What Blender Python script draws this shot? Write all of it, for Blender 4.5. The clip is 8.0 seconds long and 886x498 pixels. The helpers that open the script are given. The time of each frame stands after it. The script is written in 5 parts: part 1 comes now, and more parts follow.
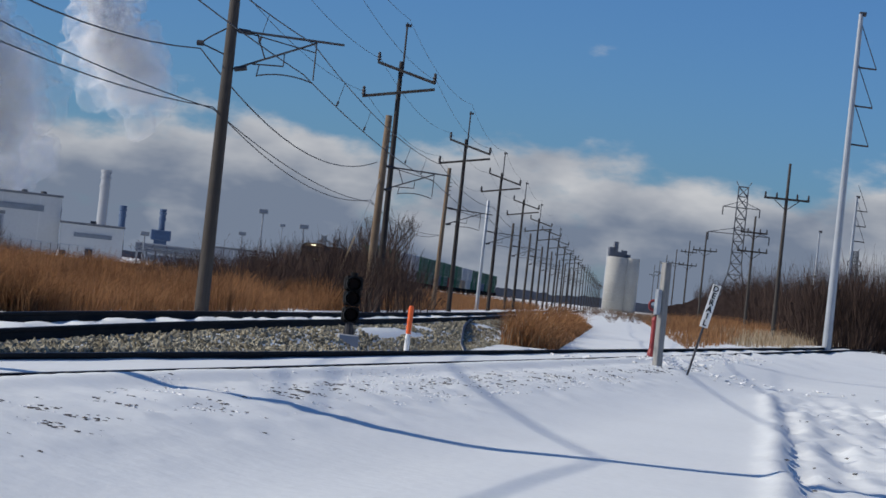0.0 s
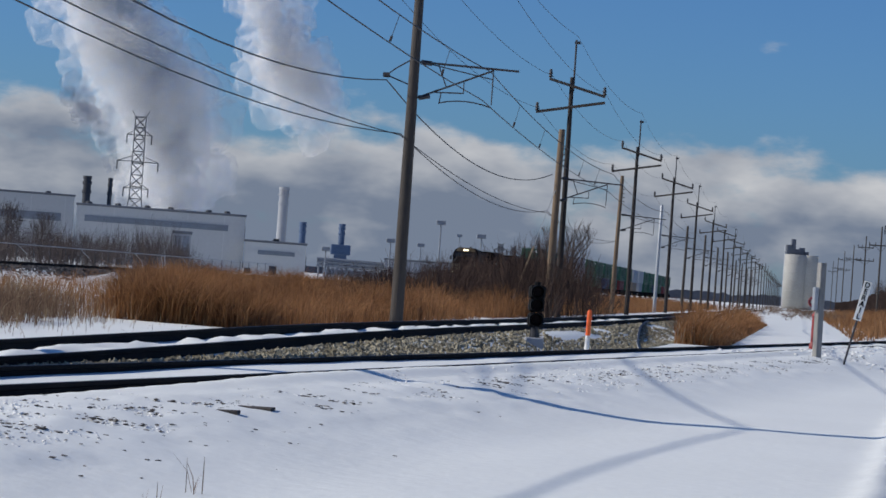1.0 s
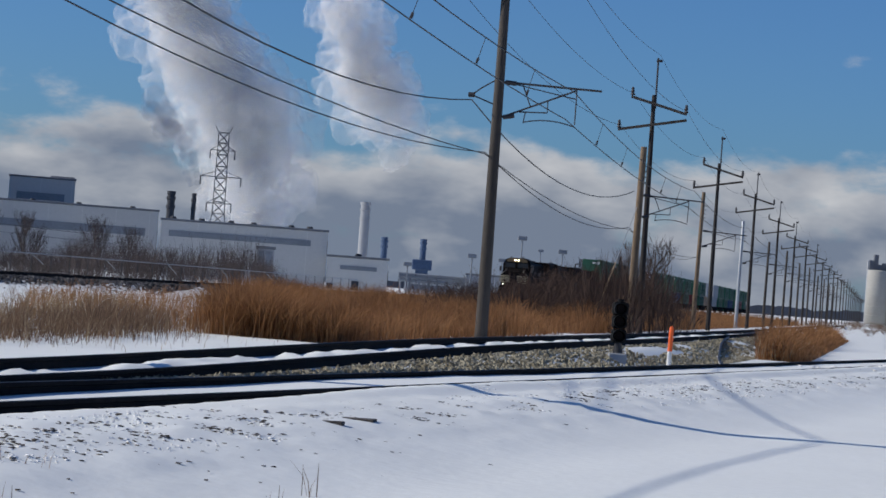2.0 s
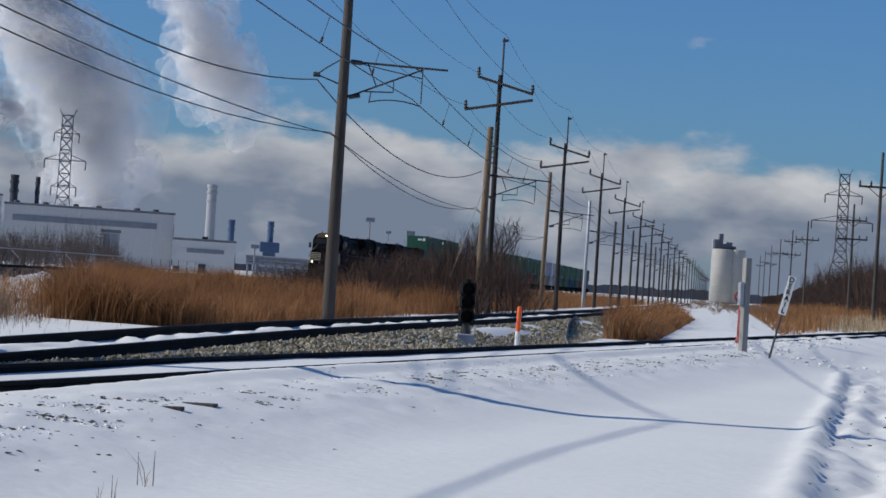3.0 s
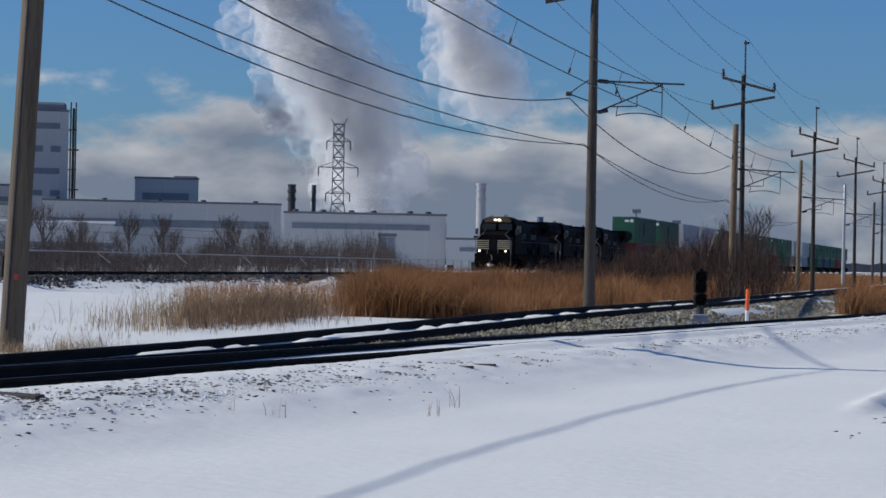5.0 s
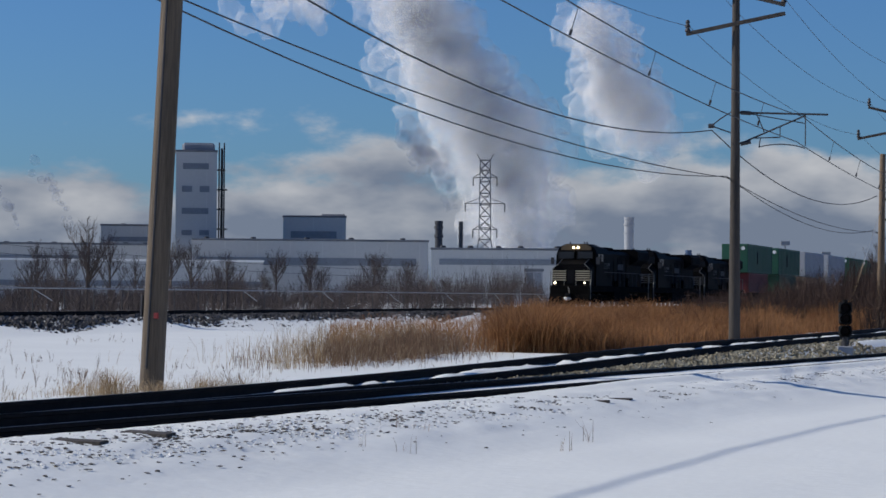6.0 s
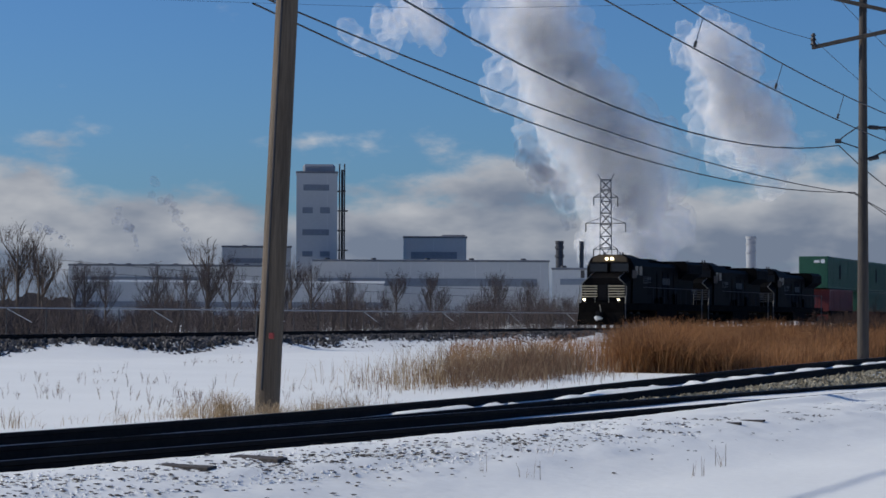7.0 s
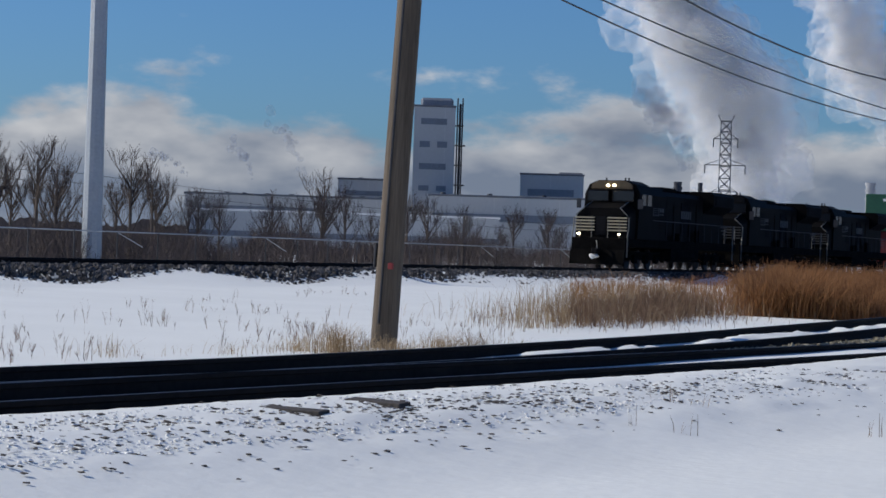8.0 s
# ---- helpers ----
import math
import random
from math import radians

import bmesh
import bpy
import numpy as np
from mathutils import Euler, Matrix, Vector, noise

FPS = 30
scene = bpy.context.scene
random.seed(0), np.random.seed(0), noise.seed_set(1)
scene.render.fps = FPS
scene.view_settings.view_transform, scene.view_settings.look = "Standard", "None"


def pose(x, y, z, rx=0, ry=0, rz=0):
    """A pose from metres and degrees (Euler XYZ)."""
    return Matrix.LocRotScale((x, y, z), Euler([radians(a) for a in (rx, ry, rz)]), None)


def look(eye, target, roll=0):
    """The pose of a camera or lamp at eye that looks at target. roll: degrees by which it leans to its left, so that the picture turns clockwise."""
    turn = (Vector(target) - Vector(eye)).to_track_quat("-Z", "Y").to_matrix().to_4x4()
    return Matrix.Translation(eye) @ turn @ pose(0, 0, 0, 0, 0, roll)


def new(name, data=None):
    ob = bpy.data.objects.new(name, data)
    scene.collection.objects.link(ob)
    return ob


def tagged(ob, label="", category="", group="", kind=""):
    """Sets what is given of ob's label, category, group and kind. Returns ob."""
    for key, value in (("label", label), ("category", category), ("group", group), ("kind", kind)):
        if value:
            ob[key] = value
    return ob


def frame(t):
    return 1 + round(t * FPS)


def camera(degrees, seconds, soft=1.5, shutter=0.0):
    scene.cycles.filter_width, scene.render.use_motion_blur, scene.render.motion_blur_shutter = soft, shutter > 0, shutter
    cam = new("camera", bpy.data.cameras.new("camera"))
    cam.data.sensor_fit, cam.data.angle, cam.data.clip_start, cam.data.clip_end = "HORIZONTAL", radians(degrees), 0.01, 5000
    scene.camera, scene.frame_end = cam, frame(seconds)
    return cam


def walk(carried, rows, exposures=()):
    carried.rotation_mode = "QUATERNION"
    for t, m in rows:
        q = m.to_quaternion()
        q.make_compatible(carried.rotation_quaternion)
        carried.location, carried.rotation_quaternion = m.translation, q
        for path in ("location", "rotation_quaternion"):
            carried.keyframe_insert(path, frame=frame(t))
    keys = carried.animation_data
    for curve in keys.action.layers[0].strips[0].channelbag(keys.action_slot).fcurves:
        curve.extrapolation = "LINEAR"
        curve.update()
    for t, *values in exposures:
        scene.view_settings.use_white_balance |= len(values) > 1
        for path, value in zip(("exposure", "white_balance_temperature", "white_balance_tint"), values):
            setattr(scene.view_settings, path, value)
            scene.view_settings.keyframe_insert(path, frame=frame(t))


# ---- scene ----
EYES = [  # seconds, x, y, z, yaw to the left, pitch up, lean to the left
    (0.0, 0.99, 10.41, 1.47, -5.56, 0.96, 6.14),
    (0.5, 0.60, 5.56, 1.55, -5.47, 0.93, 4.97),
    (1.0, 0.52, 4.81, 1.50, -1.38, 0.75, 4.12),
    (1.2, 0.42, 4.17, 1.55, 0.75, 0.66, 4.15),
    (2.3, 0.38, 3.44, 1.51, 0.22, 1.04, 4.36),
    (2.5, 0.42, 3.86, 1.47, -1.41, 0.95, 4.07),
    (3.0, 0.43, 4.05, 1.52, -3.07, 0.78, 3.74),
    (3.5, 0.40, 4.12, 1.50, -2.63, 2.75, 3.86),
    (4.0, 0.44, 4.14, 1.48, -2.26, 3.39, 3.83),
    (4.5, 0.38, -0.17, 1.50, 0.13, 0.94, 3.92),
    (5.0, 0.82, -6.64, 1.63, 3.33, 0.33, 1.11),
    (5.2, 0.85, -6.70, 1.63, 4.15, 0.25, 1.00),
    (6.3, 1.04, -6.29, 1.62, 7.22, 1.50, 0.34),
    (6.5, 0.76, -5.09, 1.63, 7.22, 1.61, 0.47),
    (7.0, 0.83, -5.36, 1.59, 9.71, 1.60, 0.23),
    (7.5, 0.26, -3.27, 1.52, 12.57, -0.15, 0.91),
    (8.0, 0.07, -2.62, 1.51, 12.39, 0.06, 1.84),
]
EXPOSURES = [(0.0, -0.08), (3.0, -0.1), (3.5, -0.12), (4.0, 0.06), (4.6, 0.05), (5.0, -0.12), (7.0, -0.12), (7.5, 0.02), (8.0, -0.08)]
cam = camera(20.75, 8.0, soft=1.6, shutter=0.0)


def eye_pose(x, y, z, yaw, pitch, roll):
    return pose(x, y, z, 0, 0, yaw) @ pose(0, 0, 0, 90 + pitch) @ pose(0, 0, 0, 0, 0, roll)


walk(cam, [(r[0], eye_pose(*r[1:])) for r in EYES], EXPOSURES)

# ---- light ----
SUN_AZ, SUN_EL = -90.0, 31.0          # clockwise from +y, degrees
world = bpy.data.worlds.new("winter_sky")
scene.world = world
world.use_nodes = True
wn, wl = world.node_tree.nodes, world.node_tree.links
wn.clear()
w_out, w_bg = wn.new("ShaderNodeOutputWorld"), wn.new("ShaderNodeBackground")
sky = wn.new("ShaderNodeTexSky")
sky.sky_type, sky.sun_disc = "NISHITA", False
sky.sun_elevation, sky.sun_rotation = radians(SUN_EL), radians(SUN_AZ)
sky.air_density, sky.dust_density, sky.ozone_density = 1.0, 0.6, 1.6
w_bg.inputs["Strength"].default_value = 0.062
# broken cloud: soft noise over the whole dome, thicker towards the horizon
w_co = wn.new("ShaderNodeTexCoord")
w_sep = wn.new("ShaderNodeSeparateXYZ")
wl.new(w_co.outputs["Generated"], w_sep.inputs[0])
w_map = wn.new("ShaderNodeMapping")
w_map.inputs["Scale"].default_value = (13.0, 13.0, 30.0)
w_map.inputs["Location"].default_value = (0.7, 0.25, 0.0)
wl.new(w_co.outputs["Generated"], w_map.inputs[0])
w_noise = wn.new("ShaderNodeTexNoise")
w_noise.inputs["Scale"].default_value, w_noise.inputs["Detail"].default_value = 1.0, 7.0
w_noise.inputs["Roughness"].default_value = 0.55
wl.new(w_map.outputs[0], w_noise.inputs["Vector"])
w_thin = wn.new("ShaderNodeMapRange")      # how much cloud at this height above the horizon
w_thin.inputs["From Min"].default_value, w_thin.inputs["From Max"].default_value = 0.040, 0.080
w_thin.inputs["To Min"].default_value, w_thin.inputs["To Max"].default_value = 0.20, -0.16
wl.new(w_sep.outputs["Z"], w_thin.inputs["Value"])
w_add = wn.new("ShaderNodeMath")
wl.new(w_noise.outputs["Fac"], w_add.inputs[0])
wl.new(w_thin.outputs[0], w_add.inputs[1])
w_amt = wn.new("ShaderNodeMapRange")
w_amt.interpolation_type = "SMOOTHSTEP"
w_amt.inputs["From Min"].default_value, w_amt.inputs["From Max"].default_value = 0.47, 0.63
wl.new(w_add.outputs[0], w_amt.inputs["Value"])
w_shade = wn.new("ShaderNodeTexNoise")     # grey bellies and bright tops
w_shade.inputs["Scale"].default_value, w_shade.inputs["Detail"].default_value = 1.7, 4.0
wl.new(w_map.outputs[0], w_shade.inputs["Vector"])
w_top = wn.new("ShaderNodeMapRange")
w_top.inputs["From Min"].default_value, w_top.inputs["From Max"].default_value = 0.015, 0.075
w_top.inputs["To Min"].default_value, w_top.inputs["To Max"].default_value = -0.28, 0.22
wl.new(w_sep.outputs["Z"], w_top.inputs["Value"])
w_add2 = wn.new("ShaderNodeMath")
wl.new(w_shade.outputs["Fac"], w_add2.inputs[0])
wl.new(w_top.outputs[0], w_add2.inputs[1])
w_ramp = wn.new("ShaderNodeValToRGB")
w_ramp.color_ramp.elements[0].position, w_ramp.color_ramp.elements[0].color = 0.25, (2.9, 3.6, 4.9, 1)
w_ramp.color_ramp.elements[1].position, w_ramp.color_ramp.elements[1].color = 0.75, (9.6, 9.8, 10.2, 1)
wl.new(w_add2.outputs[0], w_ramp.inputs[0])
w_tint = wn.new("ShaderNodeMix")           # the blue between the clouds
w_tint.data_type = "RGBA"
w_tint.blend_type = "MULTIPLY"
w_tint.inputs[0].default_value = 1.0
w_tint.inputs[7].default_value = (0.50, 0.90, 1.55, 1)
wl.new(sky.outputs[0], w_tint.inputs[6])
w_mix = wn.new("ShaderNodeMix")
w_mix.data_type = "RGBA"
wl.new(w_amt.outputs[0], w_mix.inputs[0])
wl.new(w_tint.outputs[2], w_mix.inputs[6])
wl.new(w_ramp.outputs[0], w_mix.inputs[7])
wl.new(w_mix.outputs[2], w_bg.inputs["Color"])
wl.new(w_bg.outputs[0], w_out.inputs[0])

sun = new("sun", bpy.data.lights.new("sun", "SUN"))
sun.data.energy, sun.data.angle, sun.data.color = 4.1, radians(0.55), (1.0, 0.94, 0.85)
_a, _e = radians(SUN_AZ), radians(SUN_EL)
sun.matrix_world = look((60 * math.sin(_a) * math.cos(_e), 60 * math.cos(_a) * math.cos(_e), 60 * math.sin(_e)), (0, 0, 0))
scene.cycles.transparent_max_bounces = 40


# ---- materials ----
def mat(name, color, rough=0.8, metal=0.0, vary=0.25, scale=3.0, color2=None, bump=0.0, bump_scale=None, fine=None, island=0.0, spec=0.5, random_ob=0.0, stretch=1.0):
    """A surface with stains at one scale and grain at a finer one."""
    m = bpy.data.materials.new(name)
    m.use_nodes = True
    n, l = m.node_tree.nodes, m.node_tree.links
    b = n["Principled BSDF"]
    b.inputs["Roughness"].default_value, b.inputs["Metallic"].default_value = rough, metal
    b.inputs["Specular IOR Level"].default_value = spec
    co = n.new("ShaderNodeTexCoord")
    big, small = n.new("ShaderNodeTexNoise"), n.new("ShaderNodeTexNoise")
    big.inputs["Scale"].default_value, big.inputs["Detail"].default_value = scale, 5
    small.inputs["Scale"].default_value, small.inputs["Detail"].default_value = fine or scale * 11, 3
    mp = n.new("ShaderNodeMapping")
    mp.inputs["Scale"].default_value = (1, 1, stretch)
    l.new(co.outputs["Object"], mp.inputs[0])
    for t in (big, small):
        l.new(mp.outputs[0], t.inputs["Vector"])
    mixn = n.new("ShaderNodeMath")
    mixn.operation = "MULTIPLY_ADD"
    mixn.inputs[1].default_value = 0.45
    l.new(small.outputs["Fac"], mixn.inputs[0])
    half = n.new("ShaderNodeMath")
    half.operation = "MULTIPLY"
    half.inputs[1].default_value = 0.55
    l.new(big.outputs["Fac"], half.inputs[0])
    l.new(half.outputs[0], mixn.inputs[2])
    fac = mixn.outputs[0]
    if island or random_ob:
        rnd = n.new("ShaderNodeNewGeometry" if island else "ShaderNodeObjectInfo")
        add = n.new("ShaderNodeMath")
        add.operation = "MULTIPLY_ADD"
        add.inputs[1].default_value = (island or random_ob) * 0.6
        l.new(rnd.outputs["Random Per Island" if island else "Random"], add.inputs[0])
        off = n.new("ShaderNodeMath")
        off.operation = "SUBTRACT"
        off.inputs[1].default_value = (island or random_ob) * 0.3
        l.new(fac, add.inputs[2])
        l.new(add.outputs[0], off.inputs[0])
        fac = off.outputs[0]
    ramp = n.new("ShaderNodeValToRGB")
    c2 = color2 or tuple(min(1, c * (1 + vary)) for c in color)
    c1 = color if color2 else tuple(c * (1 - vary) for c in color)
    ramp.color_ramp.elements[0].position, ramp.color_ramp.elements[0].color = 0.33, (*c1, 1)
    ramp.color_ramp.elements[1].position, ramp.color_ramp.elements[1].color = 0.67, (*c2, 1)
    l.new(fac, ramp.inputs[0])
    l.new(ramp.outputs[0], b.inputs["Base Color"])
    if bump:
        bp = n.new("ShaderNodeBump")
        bp.inputs["Strength"].default_value, bp.inputs["Distance"].default_value = 1.0, bump
        src = small
        if bump_scale:
            src = n.new("ShaderNodeTexNoise")
            src.inputs["Scale"].default_value, src.inputs["Detail"].default_value = bump_scale, 4
            l.new(co.outputs["Object"], src.inputs["Vector"])
        l.new(src.outputs["Fac"], bp.inputs["Height"])
        l.new(bp.outputs[0], b.inputs["Normal"])
    return m


def leafy(m, amount=0.5):
    """Light also comes through thin blades and vapour."""
    n, l = m.node_tree.nodes, m.node_tree.links
    b, out = n["Principled BSDF"], n["Material Output"]
    src = b.inputs["Base Color"].links[0].from_socket
    tr, mx = n.new("ShaderNodeBsdfTranslucent"), n.new("ShaderNodeMixShader")
    l.new(src, tr.inputs["Color"])
    mx.inputs[0].default_value = amount
    l.new(b.outputs[0], mx.inputs[1])
    l.new(tr.outputs[0], mx.inputs[2])
    if b.inputs["Alpha"].links:
        see, mx2 = n.new("ShaderNodeBsdfTransparent"), n.new("ShaderNodeMixShader")
        l.new(b.inputs["Alpha"].links[0].from_socket, mx2.inputs[0])
        l.remove(b.inputs["Alpha"].links[0])
        l.new(see.outputs[0], mx2.inputs[1])
        l.new(mx.outputs[0], mx2.inputs[2])
        mx = mx2
    l.new(mx.outputs[0], out.inputs["Surface"])
    return m


def glow(name, color, strength):
    m = mat(name, color, 0.4)
    b = m.node_tree.nodes["Principled BSDF"]
    b.inputs["Emission Color"].default_value, b.inputs["Emission Strength"].default_value = (*color, 1), strength
    return m


M_SNOW = mat("snow", (0.80, 0.815, 0.775), 0.75, vary=0.045, scale=0.3, fine=9, bump=0.009, bump_scale=5)
M_SNOWLUMP = mat("snow_lump", (0.82, 0.81, 0.785), 0.8, vary=0.06, scale=2)
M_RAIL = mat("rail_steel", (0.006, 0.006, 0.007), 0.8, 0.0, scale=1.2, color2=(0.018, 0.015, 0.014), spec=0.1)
M_RAILTOP = mat("rail_head", (0.03, 0.03, 0.034), 0.5, 0.5, scale=2)
M_TIE = mat("creosote_tie", (0.02, 0.017, 0.016), 0.95, scale=4, color2=(0.06, 0.052, 0.045), random_ob=0.8, bump=0.01)
M_BALLAST = mat("tan_ballast", (0.16, 0.135, 0.085), 0.95, scale=3, color2=(0.37, 0.33, 0.235), island=1.0, bump=0.03)
M_DARKBALLAST = mat("dark_ballast", (0.03, 0.028, 0.027), 0.95, scale=2, color2=(0.13, 0.12, 0.115), island=1.0, bump=0.04)
M_POLE = mat("weathered_pole", (0.032, 0.028, 0.025), 0.9, scale=3.0, color2=(0.078, 0.066, 0.056), bump=0.008, fine=30, stretch=0.08)
M_POLEA = mat("brown_weathered_pole", (0.05, 0.037, 0.026), 0.9, scale=7.0, color2=(0.15, 0.115, 0.082), bump=0.012, fine=45, stretch=0.05)
M_POLEDARK = mat("creosoted_pole", (0.014, 0.012, 0.012), 0.9, scale=3.0, color2=(0.038, 0.032, 0.028), bump=0.008, fine=30, stretch=0.08)
M_POLETAN = mat("new_pole", (0.11, 0.076, 0.048), 0.9, scale=4.0, color2=(0.215, 0.155, 0.10), bump=0.008, fine=30, stretch=0.08)
M_STEEL = mat("galvanised_steel", (0.36, 0.38, 0.40), 0.5, 0.5, vary=0.12, scale=0.8)
M_LATTICE = mat("dark_galvanised_lattice", (0.10, 0.105, 0.115), 0.7, 0.2, vary=0.2, scale=0.5)
M_IRON = mat("dark_iron", (0.045, 0.045, 0.05), 0.6, 0.4, scale=4)
M_WIRE = mat("wire", (0.03, 0.03, 0.033), 0.6, 0.3, scale=4)
M_GRASS = mat("dry_grass", (0.16, 0.075, 0.034), 0.9, scale=0.22, color2=(0.40, 0.205, 0.092), island=0.7, spec=0.15)
M_STRAW = mat("straw", (0.24, 0.16, 0.085), 0.9, scale=0.5, color2=(0.52, 0.41, 0.27), island=0.7, spec=0.15)
M_WEED = mat("dead_weed", (0.10, 0.065, 0.045), 0.9, scale=0.5, color2=(0.26, 0.17, 0.11), island=0.7, spec=0.15)
M_TWIG = mat("bare_twig", (0.050, 0.041, 0.039), 0.95, scale=0.6, color2=(0.135, 0.108, 0.098), island=0.6, spec=0.15)
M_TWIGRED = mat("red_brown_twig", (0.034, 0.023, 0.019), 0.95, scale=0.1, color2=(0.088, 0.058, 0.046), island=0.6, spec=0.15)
M_BARK = mat("bark", (0.07, 0.055, 0.045), 0.95, scale=2, color2=(0.15, 0.12, 0.10), spec=0.2)
M_CLAD = mat("white_cladding", (0.47, 0.47, 0.46), 0.7, vary=0.06, scale=0.08, fine=2.0)
M_CLADLIGHT = mat("pale_cladding", (0.53, 0.53, 0.515), 0.7, vary=0.05, scale=0.08, fine=2.0)
M_BAND = mat("louvre_band", (0.19, 0.21, 0.24), 0.7, vary=0.15, scale=0.3)
M_GLASSDARK = mat("dark_window", (0.03, 0.035, 0.045), 0.2, vary=0.2, scale=0.5)
M_ROOF = mat("roof_edge", (0.13, 0.14, 0.16), 0.8, scale=0.3)
M_CONCRETE = mat("pale_concrete", (0.55, 0.54, 0.52), 0.85, vary=0.1, scale=0.12, fine=1.5)
M_CONCRETE2 = mat("grey_concrete", (0.31, 0.32, 0.34), 0.85, vary=0.1, scale=0.12, fine=1.5)
M_BLUESTEEL = mat("blue_painted_steel", (0.05, 0.09, 0.17), 0.7, scale=0.3)
M_RUSTGREY = mat("dark_stack", (0.05, 0.055, 0.065), 0.8, scale=0.5)
M_BLACK = mat("black_loco_paint", (0.003, 0.003, 0.0032), 0.6, scale=0.8, color2=(0.009, 0.0085, 0.0085), spec=0.03)
M_GRIME = mat("grimy_underframe", (0.003, 0.003, 0.003), 0.9, scale=1.5, color2=(0.012, 0.011, 0.01), spec=0.02)
M_HOODGREY = mat("dusty_black_panel", (0.004, 0.004, 0.0045), 0.8, scale=1.0, color2=(0.017, 0.017, 0.019), spec=0.04)
M_STRIPE = mat("cream_stripe", (0.42, 0.37, 0.26), 0.6, vary=0.15, scale=2)
M_WHITE = mat("white_paint", (0.78, 0.78, 0.76), 0.6, vary=0.06, scale=2)
M_RAILING = mat("pale_handrail", (0.17, 0.16, 0.14), 0.6, scale=3)
M_GOLD = mat("tarnished_gold_paint", (0.09, 0.062, 0.03), 0.7, vary=0.3, scale=2)
M_FADED = mat("faded_lettering", (0.05, 0.05, 0.05), 0.7, vary=0.3, scale=3)
M_WINDOW = mat("cab_glass", (0.015, 0.018, 0.023), 0.12, vary=0.2, scale=1)
M_LAMP = glow("lit_headlight", (1.0, 0.88, 0.6), 7)
M_LAMPDIM = glow("dim_lamp", (1.0, 0.85, 0.55), 2.0)
M_GREEN = mat("green_container_paint", (0.012, 0.085, 0.045), 0.55, vary=0.2, scale=0.5)
M_MAROON = mat("maroon_container_paint", (0.16, 0.022, 0.022), 0.6, vary=0.25, scale=0.6)
M_GREYBOX = mat("grey_container_paint", (0.40, 0.41, 0.42), 0.6, vary=0.12, scale=0.5)
M_TANBOX = mat("tan_container_paint", (0.33, 0.25, 0.18), 0.6, vary=0.2, scale=0.5)
M_BLUEBOX = mat("blue_container_paint", (0.03, 0.06, 0.13), 0.6, vary=0.2, scale=0.5)
M_ORANGE = mat("orange_plastic", (0.85, 0.13, 0.02), 0.5, vary=0.1, scale=5)
M_RED = mat("red_paint", (0.24, 0.022, 0.022), 0.55, vary=0.2, scale=5)
M_SIGN = mat("sign_white", (0.78, 0.77, 0.72), 0.5, vary=0.08, scale=6)
M_INK = mat("black_ink", (0.004, 0.004, 0.004), 0.6, scale=5, spec=0.15)
M_DIRT = mat("frozen_mud", (0.035, 0.03, 0.027), 0.95, scale=5, color2=(0.12, 0.105, 0.09), island=0.6)


def steam_material(name, color, thick):
    """Soft vapour: a white scatterer that is only partly there, thinner where its noise is low."""
    m = mat(name, color, 1.0, vary=0.03, scale=0.03, spec=0.0)
    n, l = m.node_tree.nodes, m.node_tree.links
    co, nz, mr = n.new("ShaderNodeTexCoord"), n.new("ShaderNodeTexNoise"), n.new("ShaderNodeMapRange")
    nz.inputs["Scale"].default_value, nz.inputs["Detail"].default_value = 1.7, 7
    l.new(co.outputs["Object"], nz.inputs["Vector"])
    mr.inputs["From Min"].default_value, mr.inputs["From Max"].default_value = 0.35, 0.65
    mr.inputs["To Min"].default_value, mr.inputs["To Max"].default_value = 0.45 * thick, thick
    l.new(nz.outputs["Fac"], mr.inputs["Value"])
    l.new(mr.outputs[0], n["Principled BSDF"].inputs["Alpha"])
    return leafy(m, 0.5)


M_STEAM = steam_material("steam", (0.97, 0.965, 0.96), 0.15)
M_SMOKE = steam_material("smoke", (0.28, 0.33, 0.42), 0.15)
M_GLASS_RED = mat("signal_lens", (0.012, 0.005, 0.005), 0.4, scale=5, spec=0.1)
M_POSTGREY = mat("grey_weathered_timber", (0.16, 0.155, 0.145), 0.9, scale=4.0, color2=(0.34, 0.33, 0.31), bump=0.006, fine=40, stretch=0.1)
M_SILO = mat("cream_concrete", (0.37, 0.36, 0.33), 0.85, vary=0.1, scale=0.12, fine=1.5)


for m_ in (M_GRASS, M_STRAW, M_WEED):
    leafy(m_, 0.42)


# ---- building helpers ----
def link(name, bm, material, parent=None, label="", smooth=False):
    me = bpy.data.meshes.new(name)
    bm.to_mesh(me)
    bm.free()
    for m_ in (material if isinstance(material, (list, tuple)) else [material]):
        me.materials.append(m_)
    if smooth:
        for p in me.polygons:
            p.use_smooth = True
    ob = new(name, me)
    if parent:
        ob.parent = parent
    if label:
        ob["label"] = label
    return ob


def part(name, bm, material, parent, label="", smooth=False):
    return link(name, bm, material, parent, label, smooth)


def thing(name, label, category, m=None, group="", kind=""):
    ob = new(name)
    ob.empty_display_size = 0.3
    if m is not None:
        ob.matrix_basis = m
    return tagged(ob, label, category, group, kind)


def stuff(name, verts, faces, material, label, category, kind="stuff", parent=None):
    me = bpy.data.meshes.new(name)
    me.from_pydata([tuple(v) for v in verts], [], [tuple(int(i) for i in f) for f in faces])
    me.materials.append(material)
    ob = new(name, me)
    if parent:
        ob.parent = parent
    return tagged(ob, label, category, "", kind)


